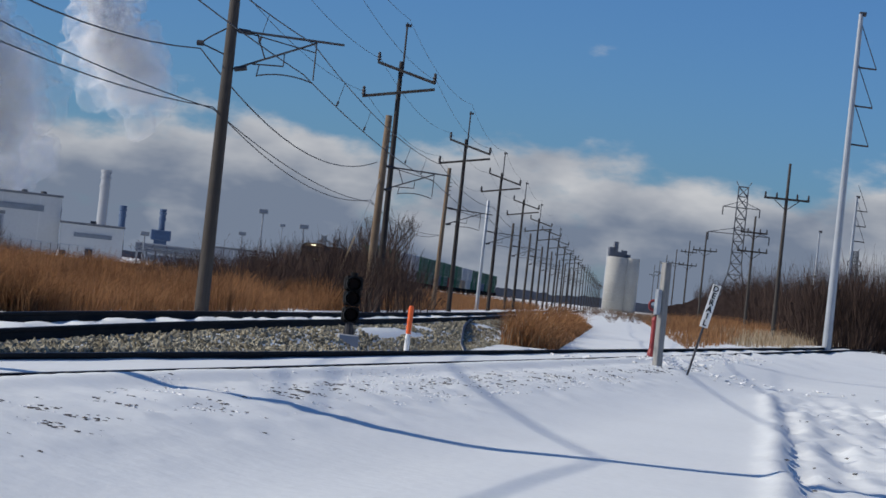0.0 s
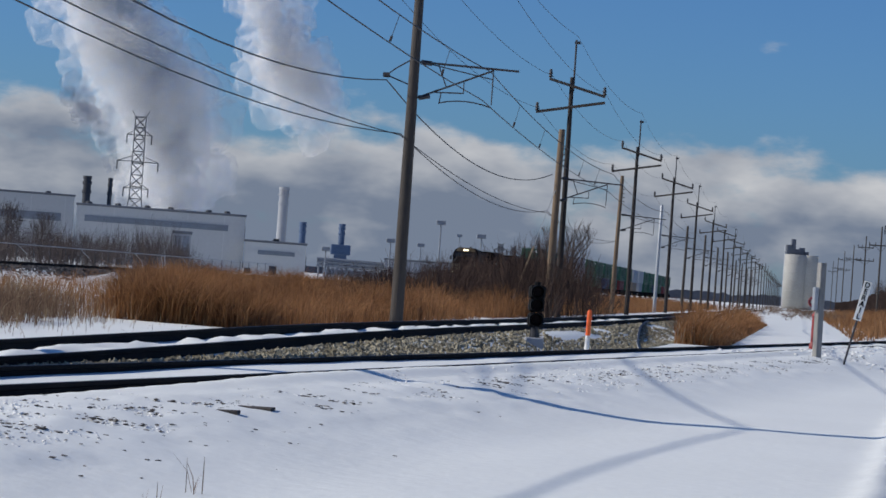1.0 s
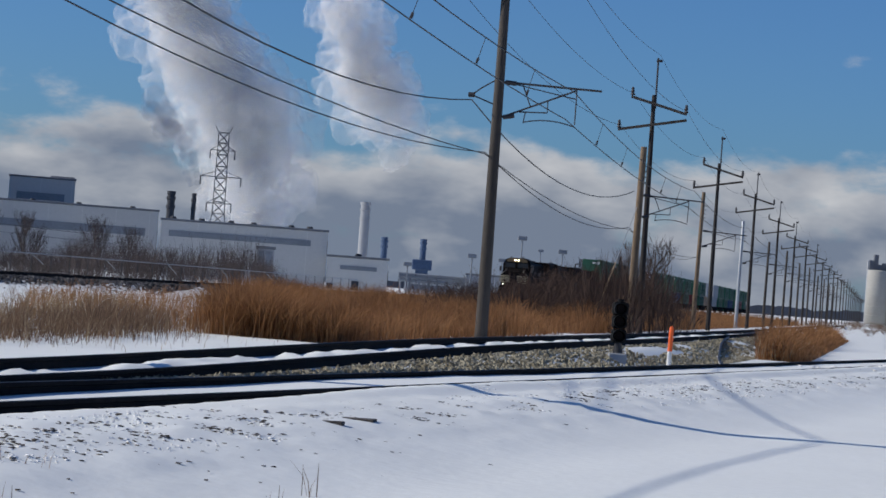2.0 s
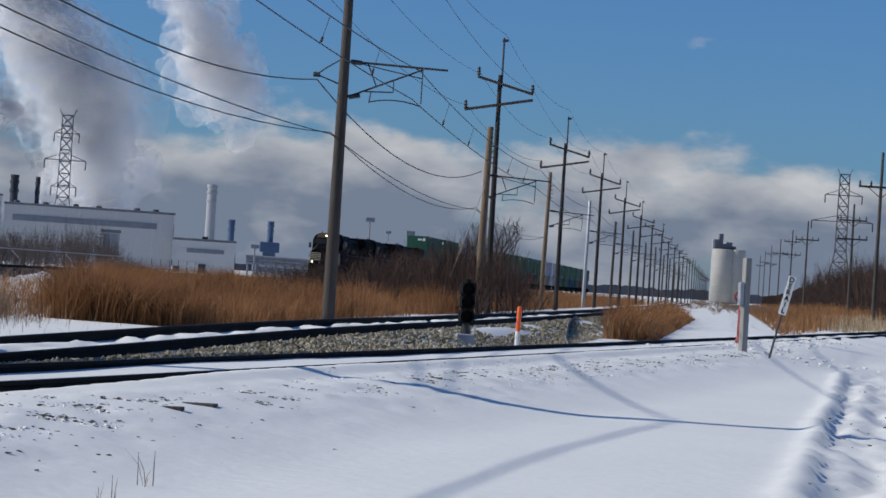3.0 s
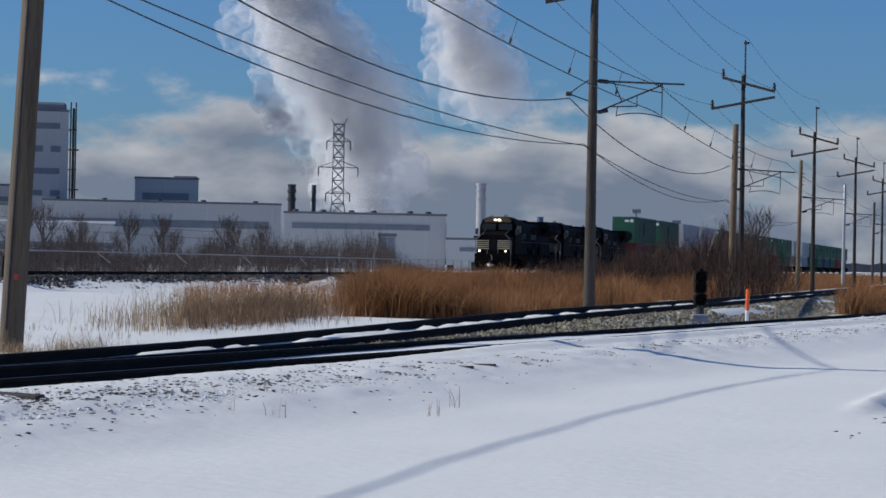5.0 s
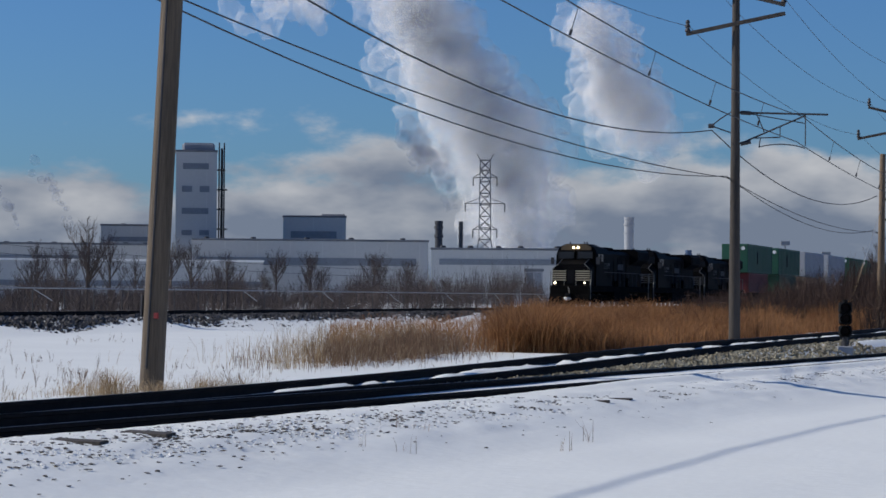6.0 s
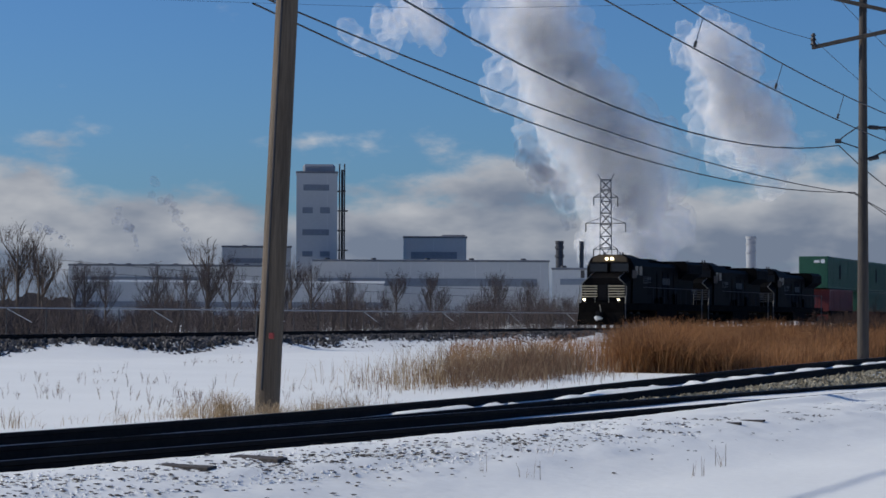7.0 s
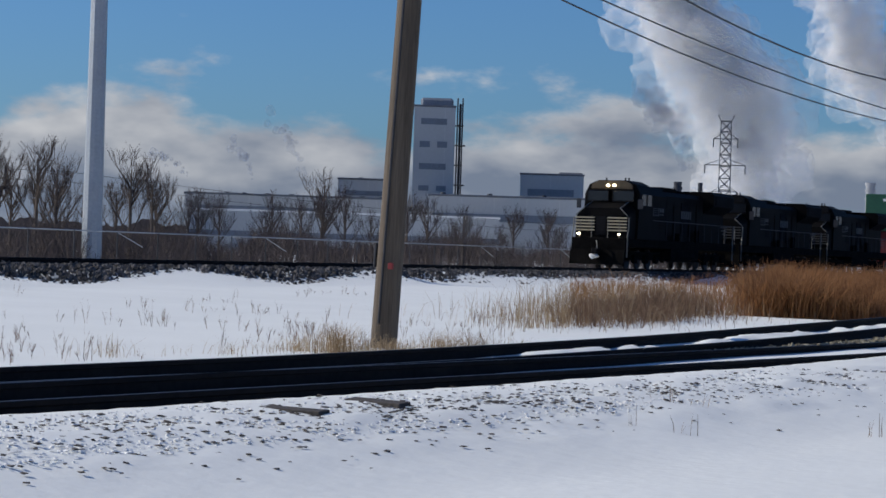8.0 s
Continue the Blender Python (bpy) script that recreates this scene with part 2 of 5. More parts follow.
def box(bm, x0, x1, y0, y1, z0, z1, bevel=0.0, m=None):
    r = bmesh.ops.create_cube(bm, size=1.0)
    vs = r["verts"]
    for v in vs:
        v.co = Vector(((x0 + x1) / 2 + v.co.x * (x1 - x0), (y0 + y1) / 2 + v.co.y * (y1 - y0), (z0 + z1) / 2 + v.co.z * (z1 - z0)))
    if bevel:
        es = list({e for v in vs for e in v.link_edges})
        vs = list({v for v in bmesh.ops.bevel(bm, geom=es, offset=bevel, segments=1, affect="EDGES")["verts"]} | {v for v in vs if v.is_valid})
    if m is not None:
        bmesh.ops.transform(bm, matrix=m, verts=[v for v in vs if v.is_valid])
    return bm


def rod(bm, p, q, r0, r1=None, seg=8):
    """A round bar from p to q."""
    p, q = Vector(p), Vector(q)
    r1 = r0 if r1 is None else r1
    d = q - p
    turn = d.to_track_quat("Z", "Y").to_matrix().to_4x4()
    m = Matrix.Translation((p + q) / 2) @ turn
    bmesh.ops.create_cone(bm, cap_ends=True, segments=seg, radius1=r0, radius2=r1, depth=d.length, matrix=m)
    return bm


def lathe(bm, rings, seg=16, m=None):
    """A turned form about z: rings of (radius, height)."""
    loops = []
    for r, z in rings:
        loops.append([bm.verts.new(Vector((r * math.cos(2 * math.pi * i / seg), r * math.sin(2 * math.pi * i / seg), z))) for i in range(seg)])
    for a, b in zip(loops, loops[1:]):
        for i in range(seg):
            bm.faces.new((a[i], a[(i + 1) % seg], b[(i + 1) % seg], b[i]))
    bm.faces.new(list(reversed(loops[0])))
    bm.faces.new(loops[-1])
    if m is not None:
        bmesh.ops.transform(bm, matrix=m, verts=[v for lp in loops for v in lp])
    return bm


def prism(bm, outline, x0, x1):
    """An outline in y, z pushed from x0 to x1."""
    a = [bm.verts.new((x0, y, z)) for y, z in outline]
    b = [bm.verts.new((x1, y, z)) for y, z in outline]
    n = len(outline)
    for i in range(n):
        bm.faces.new((a[i], a[(i + 1) % n], b[(i + 1) % n], b[i]))
    bm.faces.new(list(reversed(a)))
    bm.faces.new(b)
    bmesh.ops.recalc_face_normals(bm, faces=bm.faces)
    return bm


def wire_curve(name, pts, radius, material, label, category="cable", parent=None):
    cu = bpy.data.curves.new(name, "CURVE")
    cu.dimensions, cu.bevel_depth, cu.bevel_resolution = "3D", radius, 1
    sp = cu.splines.new("POLY")
    sp.points.add(len(pts) - 1)
    for s_, p in zip(sp.points, pts):
        s_.co = (*p, 1)
    cu.materials.append(material)
    ob = new(name, cu)
    if parent:
        ob.parent = parent
        return ob
    return tagged(ob, label, category)


def sagging(p, q, sag, n=14):
    p, q = Vector(p), Vector(q)
    return [p.lerp(q, i / n) - Vector((0, 0, sag * 4 * (i / n) * (1 - i / n))) for i in range(n + 1)]


# ---- plan: the lines run along U, with N to their left ----
LINE_AZ = 9.9
U = Vector((math.sin(radians(LINE_AZ)), math.cos(radians(LINE_AZ)), 0))
N = Vector((-U.y, U.x, 0))
EYE_Z = 1.6


def along(s, q, z=0.0):
    return U * s + N * q + Vector((0, 0, z))


def bearing(az, d, z=0.0):
    return Vector((d * math.sin(radians(az)), d * math.cos(radians(az)), z))


def rise(el, d):
    return EYE_Z + d * math.tan(radians(el))


def smooth01(a, b, x):
    t = min(1.0, max(0.0, (x - a) / (b - a)))
    return t * t * (3 - 2 * t)


MAIN_Q, MAIN_Z = 40.3, 0.90        # the main line's centre and rail height
FAR_PTS = [(-11.6, 4.0), (-7.35, 18.1), (-5.4, 25.0), (-3.7, 31.4), (-2.0, 39.0), (-0.25, 47.0), (1.2, 53.5), (5.9, 77.0), (10.6, 102.0), (19.3, 150.0), (36.5, 250.0), (62.0, 400.0)]


def far_x(y):
    """Centre of the far siding, by cosine-free cubic interpolation."""
    p = FAR_PTS
    if y <= p[0][1]:
        return p[0][0] + (y - p[0][1]) * 0.3
    for i in range(len(p) - 1):
        if p[i][1] <= y <= p[i + 1][1]:
            y0, y1 = p[i][1], p[i + 1][1]
            s0 = (p[i + 1][0] - p[max(0, i - 1)][0]) / (p[i + 1][1] - p[max(0, i - 1)][1])
            k = min(len(p) - 1, i + 2)
            s1 = (p[k][0] - p[i][0]) / (p[k][1] - p[i][1])
            t, h = (y - y0) / (y1 - y0), y1 - y0
            return ((2 * t**3 - 3 * t**2 + 1) * p[i][0] + (t**3 - 2 * t**2 + t) * h * s0 + (-2 * t**3 + 3 * t**2) * p[i + 1][0] + (t**3 - t**2) * h * s1)
    return p[-1][0] + (y - p[-1][1]) * 0.172


def far_z(y):
    return 0.36 + 0.22 * smooth01(20, 56, y)


def near_x(y):
    return -11.75 + 0.33 * y - 0.006 * max(0.0, y - 60)


NEAR_Z = 0.36


def ground_z(x, y):
    """Height of the snow."""
    z = 0.0
    dn = (x - near_x(y)) * 0.95
    df = (x - far_x(y)) * 0.97
    s, q = x * U.x + y * U.y, x * N.x + y * N.y
    # the field rises gently to the main line and stays higher behind it
    z += 0.2 * smooth01(20, 36, q) + 0.25 * smooth01(40, 46, q)
    # bed of the near siding, with a shoulder on the open side
    if -3.0 < dn < 7:
        top = NEAR_Z - 0.17 + 0.085 * smooth01(25, 34, y) * (1 - smooth01(1.05, 1.5, abs(dn))) + 0.10 * smooth01(0.8, 1.0, dn)
        z += (top - z) * (1 - smooth01(1.5, 4.6, dn)) * smooth01(-3.0, -1.6, dn)
    # bank of the far siding
    zf = far_z(y) - 0.155
    if abs(df) < 5:
        zf += 0.075 * smooth01(22, 30, y) * (1 - smooth01(0.5, 0.7, abs(df))) * smooth01(-0.1, 0.3, noise.noise(Vector((x * 2.6, y * 1.1, 2.2))))
        w = 1 - smooth01(1.15, 2.7, abs(df))
        z = max(z, z + (zf - z) * w)
    # bank of the main line
    wm = 1 - smooth01(2.3, 4.3, abs(q - MAIN_Q))
    z += (MAIN_Z - 0.2 - z) * wm
    return z


# ---- ground ----
def steps(lo, hi, fine_lo, fine_hi, step, grow=1.22):
    out = list(np.arange(fine_lo, fine_hi + 1e-6, step))
    a, d = fine_hi, step
    while a < hi:
        d *= grow
        a += d
        out.append(min(a, hi))
    a, d = fine_lo, step
    while a > lo:
        d *= grow
        a -= d
        out.insert(0, max(a, lo))
    return out


def road_edge(y):
    return -0.95 + 0.233 * y + 0.1 * noise.noise(Vector((y * 0.3, 3.1, 0))) + 0.04 * noise.noise(Vector((y * 1.4, 8.1, 0)))


def road_rough(x, y):
    """Churned snow of the access road, to the right of its edge."""
    edge = road_edge(y)
    fade = smooth01(20, 24, y)
    k = smooth01(edge - 0.02, edge + 0.12, x) * (1 - smooth01(56, 66, y)) * fade
    ridge = fade * 0.085 * math.exp(-((x - edge + 0.1) / 0.13) ** 2) * (0.8 + 0.5 * noise.noise(Vector((y * 1.5, x, 1))))
    if k <= 0:
        return ridge * (y < 60)
    u, w_ = x * 0.23 + y * 0.97, x * 0.97 - y * 0.23      # along and across the road
    n = 0.75 * noise.noise(Vector((w_ * 2.0, u * 0.07, 0.0))) + 0.45 * noise.noise(Vector((w_ * 3.9, u * 0.5, 5.0))) + 0.4 * noise.noise(Vector((w_ * 3.2, u * 1.9, 9.0)))
    return ridge + k * (0.15 * n - 0.06)


def build_ground():
    xs = steps(-4200, 4200, -12, 20, 0.13)
    ys = steps(-400, 4900, 13, 68, 0.24)
    verts, faces, mats = [], [], []
    for y in ys:
        for x in xs:
            z = ground_z(x, y)
            z += 0.025 * noise.noise(Vector((x * 0.07, y * 0.05, 0)))
            if -14 < x < 24 and 10 < y < 75:
                z += 0.012 * noise.noise(Vector((x * 0.8, y * 0.5, 2)))
                z += road_rough(x, y)
                dn = (x - near_x(y)) * 0.95
                if 1.1 < dn < 5:      # trampled shoulder
                    z += (0.035 * noise.noise(Vector((x * 1.9, y * 1.9, 7))) + 0.03 * noise.noise(Vector((x * 4.2, y * 2.6, 11)))) * smooth01(1.1, 1.6, dn) * (1 - smooth01(2.6, 4.0, dn))
            verts.append((x, y, z))
    w = len(xs)
    for j in range(len(ys) - 1):
        for i in range(w - 1):
            a = j * w + i
            faces.append((a, a + 1, a + w + 1, a + w))
    me = bpy.data.meshes.new("ground")
    me.from_pydata(verts, [], faces)
    me.materials.append(M_SNOW)
    me.polygons.foreach_set("use_smooth", [True] * len(faces))
    return tagged(new("ground", me), "snow covered flat ground with faint wheel ruts", "ground", "", "structure")


ground = build_ground()


# ---- railway tracks ----
RAIL_SHAPE = [(-0.07, 0), (0.07, 0), (0.07, 0.012), (0.014, 0.03), (0.01, 0.12), (0.036, 0.135), (0.036, 0.168), (0.028, 0.176), (-0.028, 0.176), (-0.036, 0.168), (-0.036, 0.135), (-0.01, 0.12), (-0.014, 0.03), (-0.07, 0.012)]


def sweep_rail(name, path, parent):
    """One rail along a path of its foot centre; the head's top is bright steel."""
    verts, faces = [], []
    k = len(RAIL_SHAPE)
    for i, p in enumerate(path):
        a, b = path[max(0, i - 1)], path[min(len(path) - 1, i + 1)]
        d = (b - a).normalized()
        side = Vector((d.y, -d.x, 0))
        for sx, sz in RAIL_SHAPE:
            verts.append(p + side * sx + Vector((0, 0, sz)))
    for i in range(len(path) - 1):
        for j in range(k):
            faces.append((i * k + j, i * k + (j + 1) % k, (i + 1) * k + (j + 1) % k, (i + 1) * k + j))
    me = bpy.data.meshes.new(name)
    me.from_pydata([tuple(v) for v in verts], [], faces)
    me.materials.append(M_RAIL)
    me.materials.append(M_RAILTOP)
    for i, p in enumerate(me.polygons):
        if i % k == 7:
            p.material_index = 1
    ob = new(name, me)
    ob.parent = parent
    return ob


def tie_mesh():
    bm = bmesh.new()
    box(bm, -1.28, 1.28, -0.115, 0.115, -0.16, 0.0, 0.012)
    me = bpy.data.meshes.new("tie")
    bm.to_mesh(me)
    bm.free()
    me.materials.append(M_TIE)
    return me


TIE = tie_mesh()


def track(name, label, centre, y0, y1, step, tie_from, tie_to, tie_gap=0.55, sink=0.0):
    t_ = thing(name, label, "railway track", kind="structure")
    cs = []
    y = y0
    while y < y1:
        cs.append(centre(y))
        y += step * (1 + max(0, y - 60) / 40)
    for side in (-1, 1):
        path = []
        for i, c in enumerate(cs):
            d = (cs[min(len(cs) - 1, i + 1)] - cs[max(0, i - 1)]).normalized()
            path.append(c + Vector((d.y, -d.x, 0)) * side * 0.754 - Vector((0, 0, 0.176)))
        sweep_rail("rail", path, t_)
    y = tie_from
    while y < tie_to:
        c = centre(y)
        d = (centre(y + 0.3) - centre(y - 0.3)).normalized()
        ob = new("tie", TIE)
        ob.parent = t_
        ob.matrix_basis = Matrix.Translation(c - Vector((0, 0, 0.176 + 0.006 + sink))) @ pose(0, 0, 0, 0, 0, math.degrees(math.atan2(d.y, d.x)) - 90 + random.uniform(-1, 1))
        y += tie_gap * d.y
    return t_


near_track = track("near_track", "snowed-in siding with dark rusty rails", lambda y: Vector((near_x(y), y, NEAR_Z)), 6, 330, 1.2, 9, 75, sink=0.02)
far_track = track("far_track", "curving track with dark rails on a low ballast bank", lambda y: Vector((far_x(y), y, far_z(y))), 6, 420, 1.2, 9, 85)
main_track = track("main_track", "main line with dark rails on a ballast bank", lambda s: along(s, MAIN_Q, MAIN_Z), -60, 900, 4.0, 40, 170)


def stones(name, place, count, size, material, label, flat=1.0):
    """Broken stones: squashed tetra-like lumps."""
    verts, faces = [], []
    for _ in range(count):
        c = place()
        r = size * random.uniform(0.5, 1.3)
        turn = Euler((random.uniform(0, 6), random.uniform(0, 6), random.uniform(0, 6))).to_matrix()
        k = len(verts)
        for v in ((1, 0, 0), (-0.9, 0.2, 0.1), (0.1, 1, 0), (0, -0.9, 0.2), (0.1, 0.1, 0.8), (0, 0, -0.8)):
            o_ = turn @ (Vector(v) * r * random.uniform(0.7, 1.2))
            verts.append(c + Vector((o_.x / flat, o_.y / flat ** 0.5, o_.z * flat)))
        for f in ((0, 2, 4), (2, 1, 4), (1, 3, 4), (3, 0, 4), (2, 0, 5), (1, 2, 5), (3, 1, 5), (0, 3, 5)):
            faces.append((k + f[0], k + f[1], k + f[2]))
    return stuff(name, verts, faces, material, label, "ballast", "stuff")


def bank_stone():
    y = 22 + 110 * random.random() ** 1.6
    d = random.uniform(1.0, 2.9)
    if noise.noise(Vector((y * 0.25, d, 0))) > 0.28 + 0.25 * (y < 34):
        d = random.uniform(1.9, 2.9)
    x = far_x(y) + d / 0.97
    if abs((x - near_x(y)) * 0.95) < 1.2:
        x = near_x(y) - 1.3 / 0.95
    return Vector((x, y, ground_z(x, y) + random.uniform(-0.01, 0.03)))


def main_stone():
    s = random.uniform(20, 200)
    q = MAIN_Q - random.uniform(-5.0, 4.2 + 0.5 * noise.noise(Vector((s * 0.12, 0, 0))))
    p = along(s, q)
    return Vector((p.x, p.y, ground_z(p.x, p.y) + random.uniform(-0.07, 0.02)))


stones("bank_ballast", bank_stone, 16000, 0.055, M_BALLAST, "tan crushed stone on the bank of the curving track")
stones("main_ballast", main_stone, 46000, 0.115, M_DARKBALLAST, "dark crushed stone on the main line's bank")


# ---- power line along the far siding ----
POLE_Q, POLE_FIRST, POLE_GAP = 12.8, 29.4, 50.0


def pole_mesh(h, r0, r1, lean=0.0, seg=12):
    bm = bmesh.new()
    lathe(bm, [(r0 * 1.03, -0.6), (r0, 0), (r0 * 0.95, 0.15 * h), ((r0 + r1) / 2, 0.5 * h), (r1, h - 0.03), (r1 * 0.85, h)], seg)
    return bm


def insulator(bm, p, s=1.0):
    lathe(bm, [(0.03 * s, 0), (0.09 * s, 0.04 * s), (0.05 * s, 0.12 * s), (0.09 * s, 0.16 * s), (0.05 * s, 0.25 * s), (0.07 * s, 0.29 * s), (0.03 * s, 0.36 * s)], 8, Matrix.Translation(p))


def power_pole(m, h=13.6, r0=0.2, mast=2.4, material=None, label="tall creosoted power pole with two crossed arms and a steel mast"):
    t_ = thing("power_pole", label, "power pole", m, "poles along the track")
    part("shaft", pole_mesh(h, r0, r0 * 0.62), material or M_POLEDARK, t_, smooth=True)
    bm = bmesh.new()
    rod(bm, (0.1, 0, h - 0.7), (0.1, 0, h + mast), 0.05)
    box(bm, 0.02, 0.32, -0.04, 0.04, h + mast - 0.22, h + mast - 0.08)
    part("mast", bm, M_IRON, t_)
    for z0, z1, x0, x1 in ((h - 0.15, h - 0.95, -1.15, 1.8), (h - 1.9, h - 1.25, -1.75, 1.8)):
        bm = bmesh.new()
        a, b = Vector((x0, -0.24, z0)), Vector((x1, -0.24, z1))
        d = (b - a).normalized()
        m_ = Matrix.Translation((a + b) / 2) @ d.to_track_quat("X", "Z").to_matrix().to_4x4()
        box(bm, -(b - a).length / 2, (b - a).length / 2, -0.05, 0.05, -0.07, 0.07, 0.01, m_)
        arm = part("crossarm", bm, M_POLE, t_)
        bm = bmesh.new()
        insulator(bm, a + Vector((0.05, 0, 0.06)), 1.25)
        part("insulator", bm, M_IRON, arm)
        if z0 > h - 1:
            bm = bmesh.new()
            insulator(bm, b + Vector((-0.05, 0, 0.06)), 1.25)
            part("insulator", bm, M_IRON, arm)
    return t_


def bracket(t_, z, n=1):
    """The catenary bracket on the track side of a pole: top tube, stay, drop bracket and steady arm."""
    bm = bmesh.new()
    rod(bm, (0.15, 0, z + 0.12), (3.3, 0, z), 0.035, seg=6)
    part("top_tube", bm, M_IRON, t_)
    bm = bmesh.new()
    rod(bm, (0.15, 0, z - 1.0), (2.5, 0, z - 0.02), 0.03, seg=6)
    rod(bm, (2.5, 0, z + 0.05), (2.5, 0, z - 1.1), 0.022, seg=6)
    rod(bm, (0.75, 0, z + 0.1), (1.05, 0, z - 0.62), 0.02, seg=6)
    rod(bm, (0.35, 0, z + 0.1), (2.5, 0, z - 0.3), 0.018, seg=6)
    part("stay_tube", bm, M_IRON, t_)
    bm = bmesh.new()
    rod(bm, (0.7, 0, z - 0.8), (1.6, 0, z - 0.78), 0.022, seg=6)
    rod(bm, (1.6, 0, z - 0.78), (1.6, 0, z - 0.4), 0.018, seg=6)
    pts = [Vector((0.85 + 1.65 * i / 6, 0, z - 1.0 - 0.12 * abs(i / 3 - 1) ** 2 - 0.06 * i / 6)) for i in range(7)]
    for a, b in zip(pts, pts[1:]):
        rod(bm, a, b, 0.02, seg=6)
    rod(bm, (0.85, 0, z - 1.15), (0.9, 0, z - 0.8), 0.018, seg=6)
    part("steady_arm", bm, M_IRON, t_)
    for dz in (0.12, -1.0):
        bm = bmesh.new()
        rod(bm, (0.2, 0, z + dz), (0.55, 0, z + dz - 0.03 + (0.1 if dz < 0 else 0)), 0.075, seg=8)
        part("insulator", bm, M_IRON, t_)


def catenary_pole(m, h, r0, material, z_arm, label):
    t_ = thing("catenary_pole", label, "catenary pole", m, "poles along the track")
    part("shaft", pole_mesh(h, r0, r0 * 0.75), material, t_, smooth=True)
    for k in range(4):
        bm = bmesh.new()
        box(bm, 0.1, 0.28, -0.04, 0.04, h - 1.0 - 0.28 * k, h - 0.95 - 0.28 * k)
        part("pin", bm, M_IRON, t_)
    if z_arm:
        bracket(t_, z_arm)
    return t_


def pole_at(i, dx=0.0, dy=0.0):
    p = along(POLE_FIRST + POLE_GAP * i + dy, POLE_Q - dx)
    return Matrix.Translation((p.x, p.y, 0.05)) @ pose(0, 0, 0, 0, 0, -LINE_AZ)


pole_a = thing("utility_pole", "thick weathered wooden pole with a red paint mark beside the track", "utility pole", Matrix.Translation((bearing(-14.64, 34.5, 0.08))) @ pose(0, 0, 0, 0, 0, -LINE_AZ) @ pose(0, 0, 0, 0, 2.7, 0), "poles along the track")
part("shaft", pole_mesh(17.5, 0.205, 0.15, seg=20), M_POLEA, pole_a, smooth=True)
bm = bmesh.new()
box(bm, -0.24, -0.2, -0.09, 0.09, 1.15, 1.52, 0.01)
part("plate", bm, M_IRON, pole_a)
bm = bmesh.new()
rod(bm, (-0.02, -0.21, 0.3), (-0.0, -0.17, 11.0), 0.02, seg=6)
part("conduit", bm, M_IRON, pole_a)
bm = bmesh.new()
box(bm, 0.06, 0.14, -0.215, -0.16, 1.14, 1.24, 0.01)
part("paint_mark", bm, M_RED, pole_a)
for zz in (6.75, 6.92, 8.4):
    bm = bmesh.new()
    rod(bm, (-0.3, 0, zz), (-0.17, 0, zz), 0.05)
    part("wire_clamp", bm, M_IRON, pole_a)

pole_b = power_pole(pole_at(1), 12.95, 0.21, 2.4, M_POLE, "tall grey weathered power pole carrying a catenary bracket")
bracket(pole_b, 8.1)
bm = bmesh.new()
rod(bm, (-0.85, -0.1, 7.75), (-0.15, 0, 7.5), 0.022, seg=6)
rod(bm, (-0.85, -0.1, 7.75), (-0.55, 0, 8.0), 0.022, seg=6)
rod(bm, (-0.55, 0, 8.0), (-0.15, 0, 8.25), 0.022, seg=6)
rod(bm, (-0.95, -0.1, 7.75), (-0.75, -0.1, 7.75), 0.08, seg=8)
part("wire_bracket", bm, M_IRON, pole_b)

for i in range(2, 26):
    power_pole(pole_at(i) @ pose(0, 0, 0, random.uniform(-0.4, 0.4), random.uniform(-0.5, 0.5), 0), 12.3 + random.uniform(-0.25, 0.25), 0.175, 1.95 if i < 7 else random.choice((0.0, 1.8)) + 0.02)
    if i < 13:
        catenary_pole(pole_at(i, 0.0 if i == 2 else -0.65, -3.5 if i == 2 else -4.0) @ pose(-0.15, 0, 0, 0, random.uniform(-0.2, 0.8), 0), 9.65 + random.uniform(-0.2, 0.3), 0.21 if i == 2 else 0.17, M_POLETAN if i in (2, 3) else M_STEEL if i == 4 else M_POLE, 6.9, "short tan wooden pole with a catenary bracket")


# ---- wires ----
def wire_run(label, pts, sag, r, name="overhead_wire"):
    out = []
    for a, b in zip(pts, pts[1:]):
        seg = sagging(a, b, sag)
        out += seg if not out else seg[1:]
    return wire_curve(name, out, r, M_WIRE, label, "overhead wire")


def over(i, dx, z, dy=0.0):
    return along(POLE_FIRST + POLE_GAP * i + dy, POLE_Q - dx, z)


A_TOP = bearing(-14.64, 34.5)


def on_a(z, dx=-0.28):
    return Vector((A_TOP.x + dx, A_TOP.y, z))


wire_run("thick black cable slung from pole to pole", [on_a(8.4) - U * 48 + Vector((0, 0, 0.6)), on_a(8.4), over(1, -0.85, 7.65), over(2, -0.75, 7.4)], 1.35, 0.021, "slung_cable")
wire_run("black wire slung from pole to pole", [on_a(6.75), over(1, -0.3, 6.0), over(2, -0.9, 5.5), over(3, -0.9, 5.4)], 0.85, 0.016)
wire_run("black wire slung from pole to pole", [on_a(6.92), over(1, -0.3, 5.95), over(2, -0.9, 5.4), over(3, -0.9, 5.3)], 0.5, 0.016)
mess = [over(-1, 2.2, 8.8), over(0, 2.2, 8.75)] + [over(i, 2.4, 8.1 - 0.5 * (i > 1)) for i in range(1, 14)]
cont = [over(-1, 2.0, 7.9), over(0, 2.0, 7.95)] + [over(i, 2.2, 7.2 - 0.5 * (i > 1)) for i in range(1, 14)]
wire_run("catenary messenger wire over the far siding", mess, 0.5, 0.016)
wire_run("catenary contact wire over the far siding", cont, 0.3, 0.016)
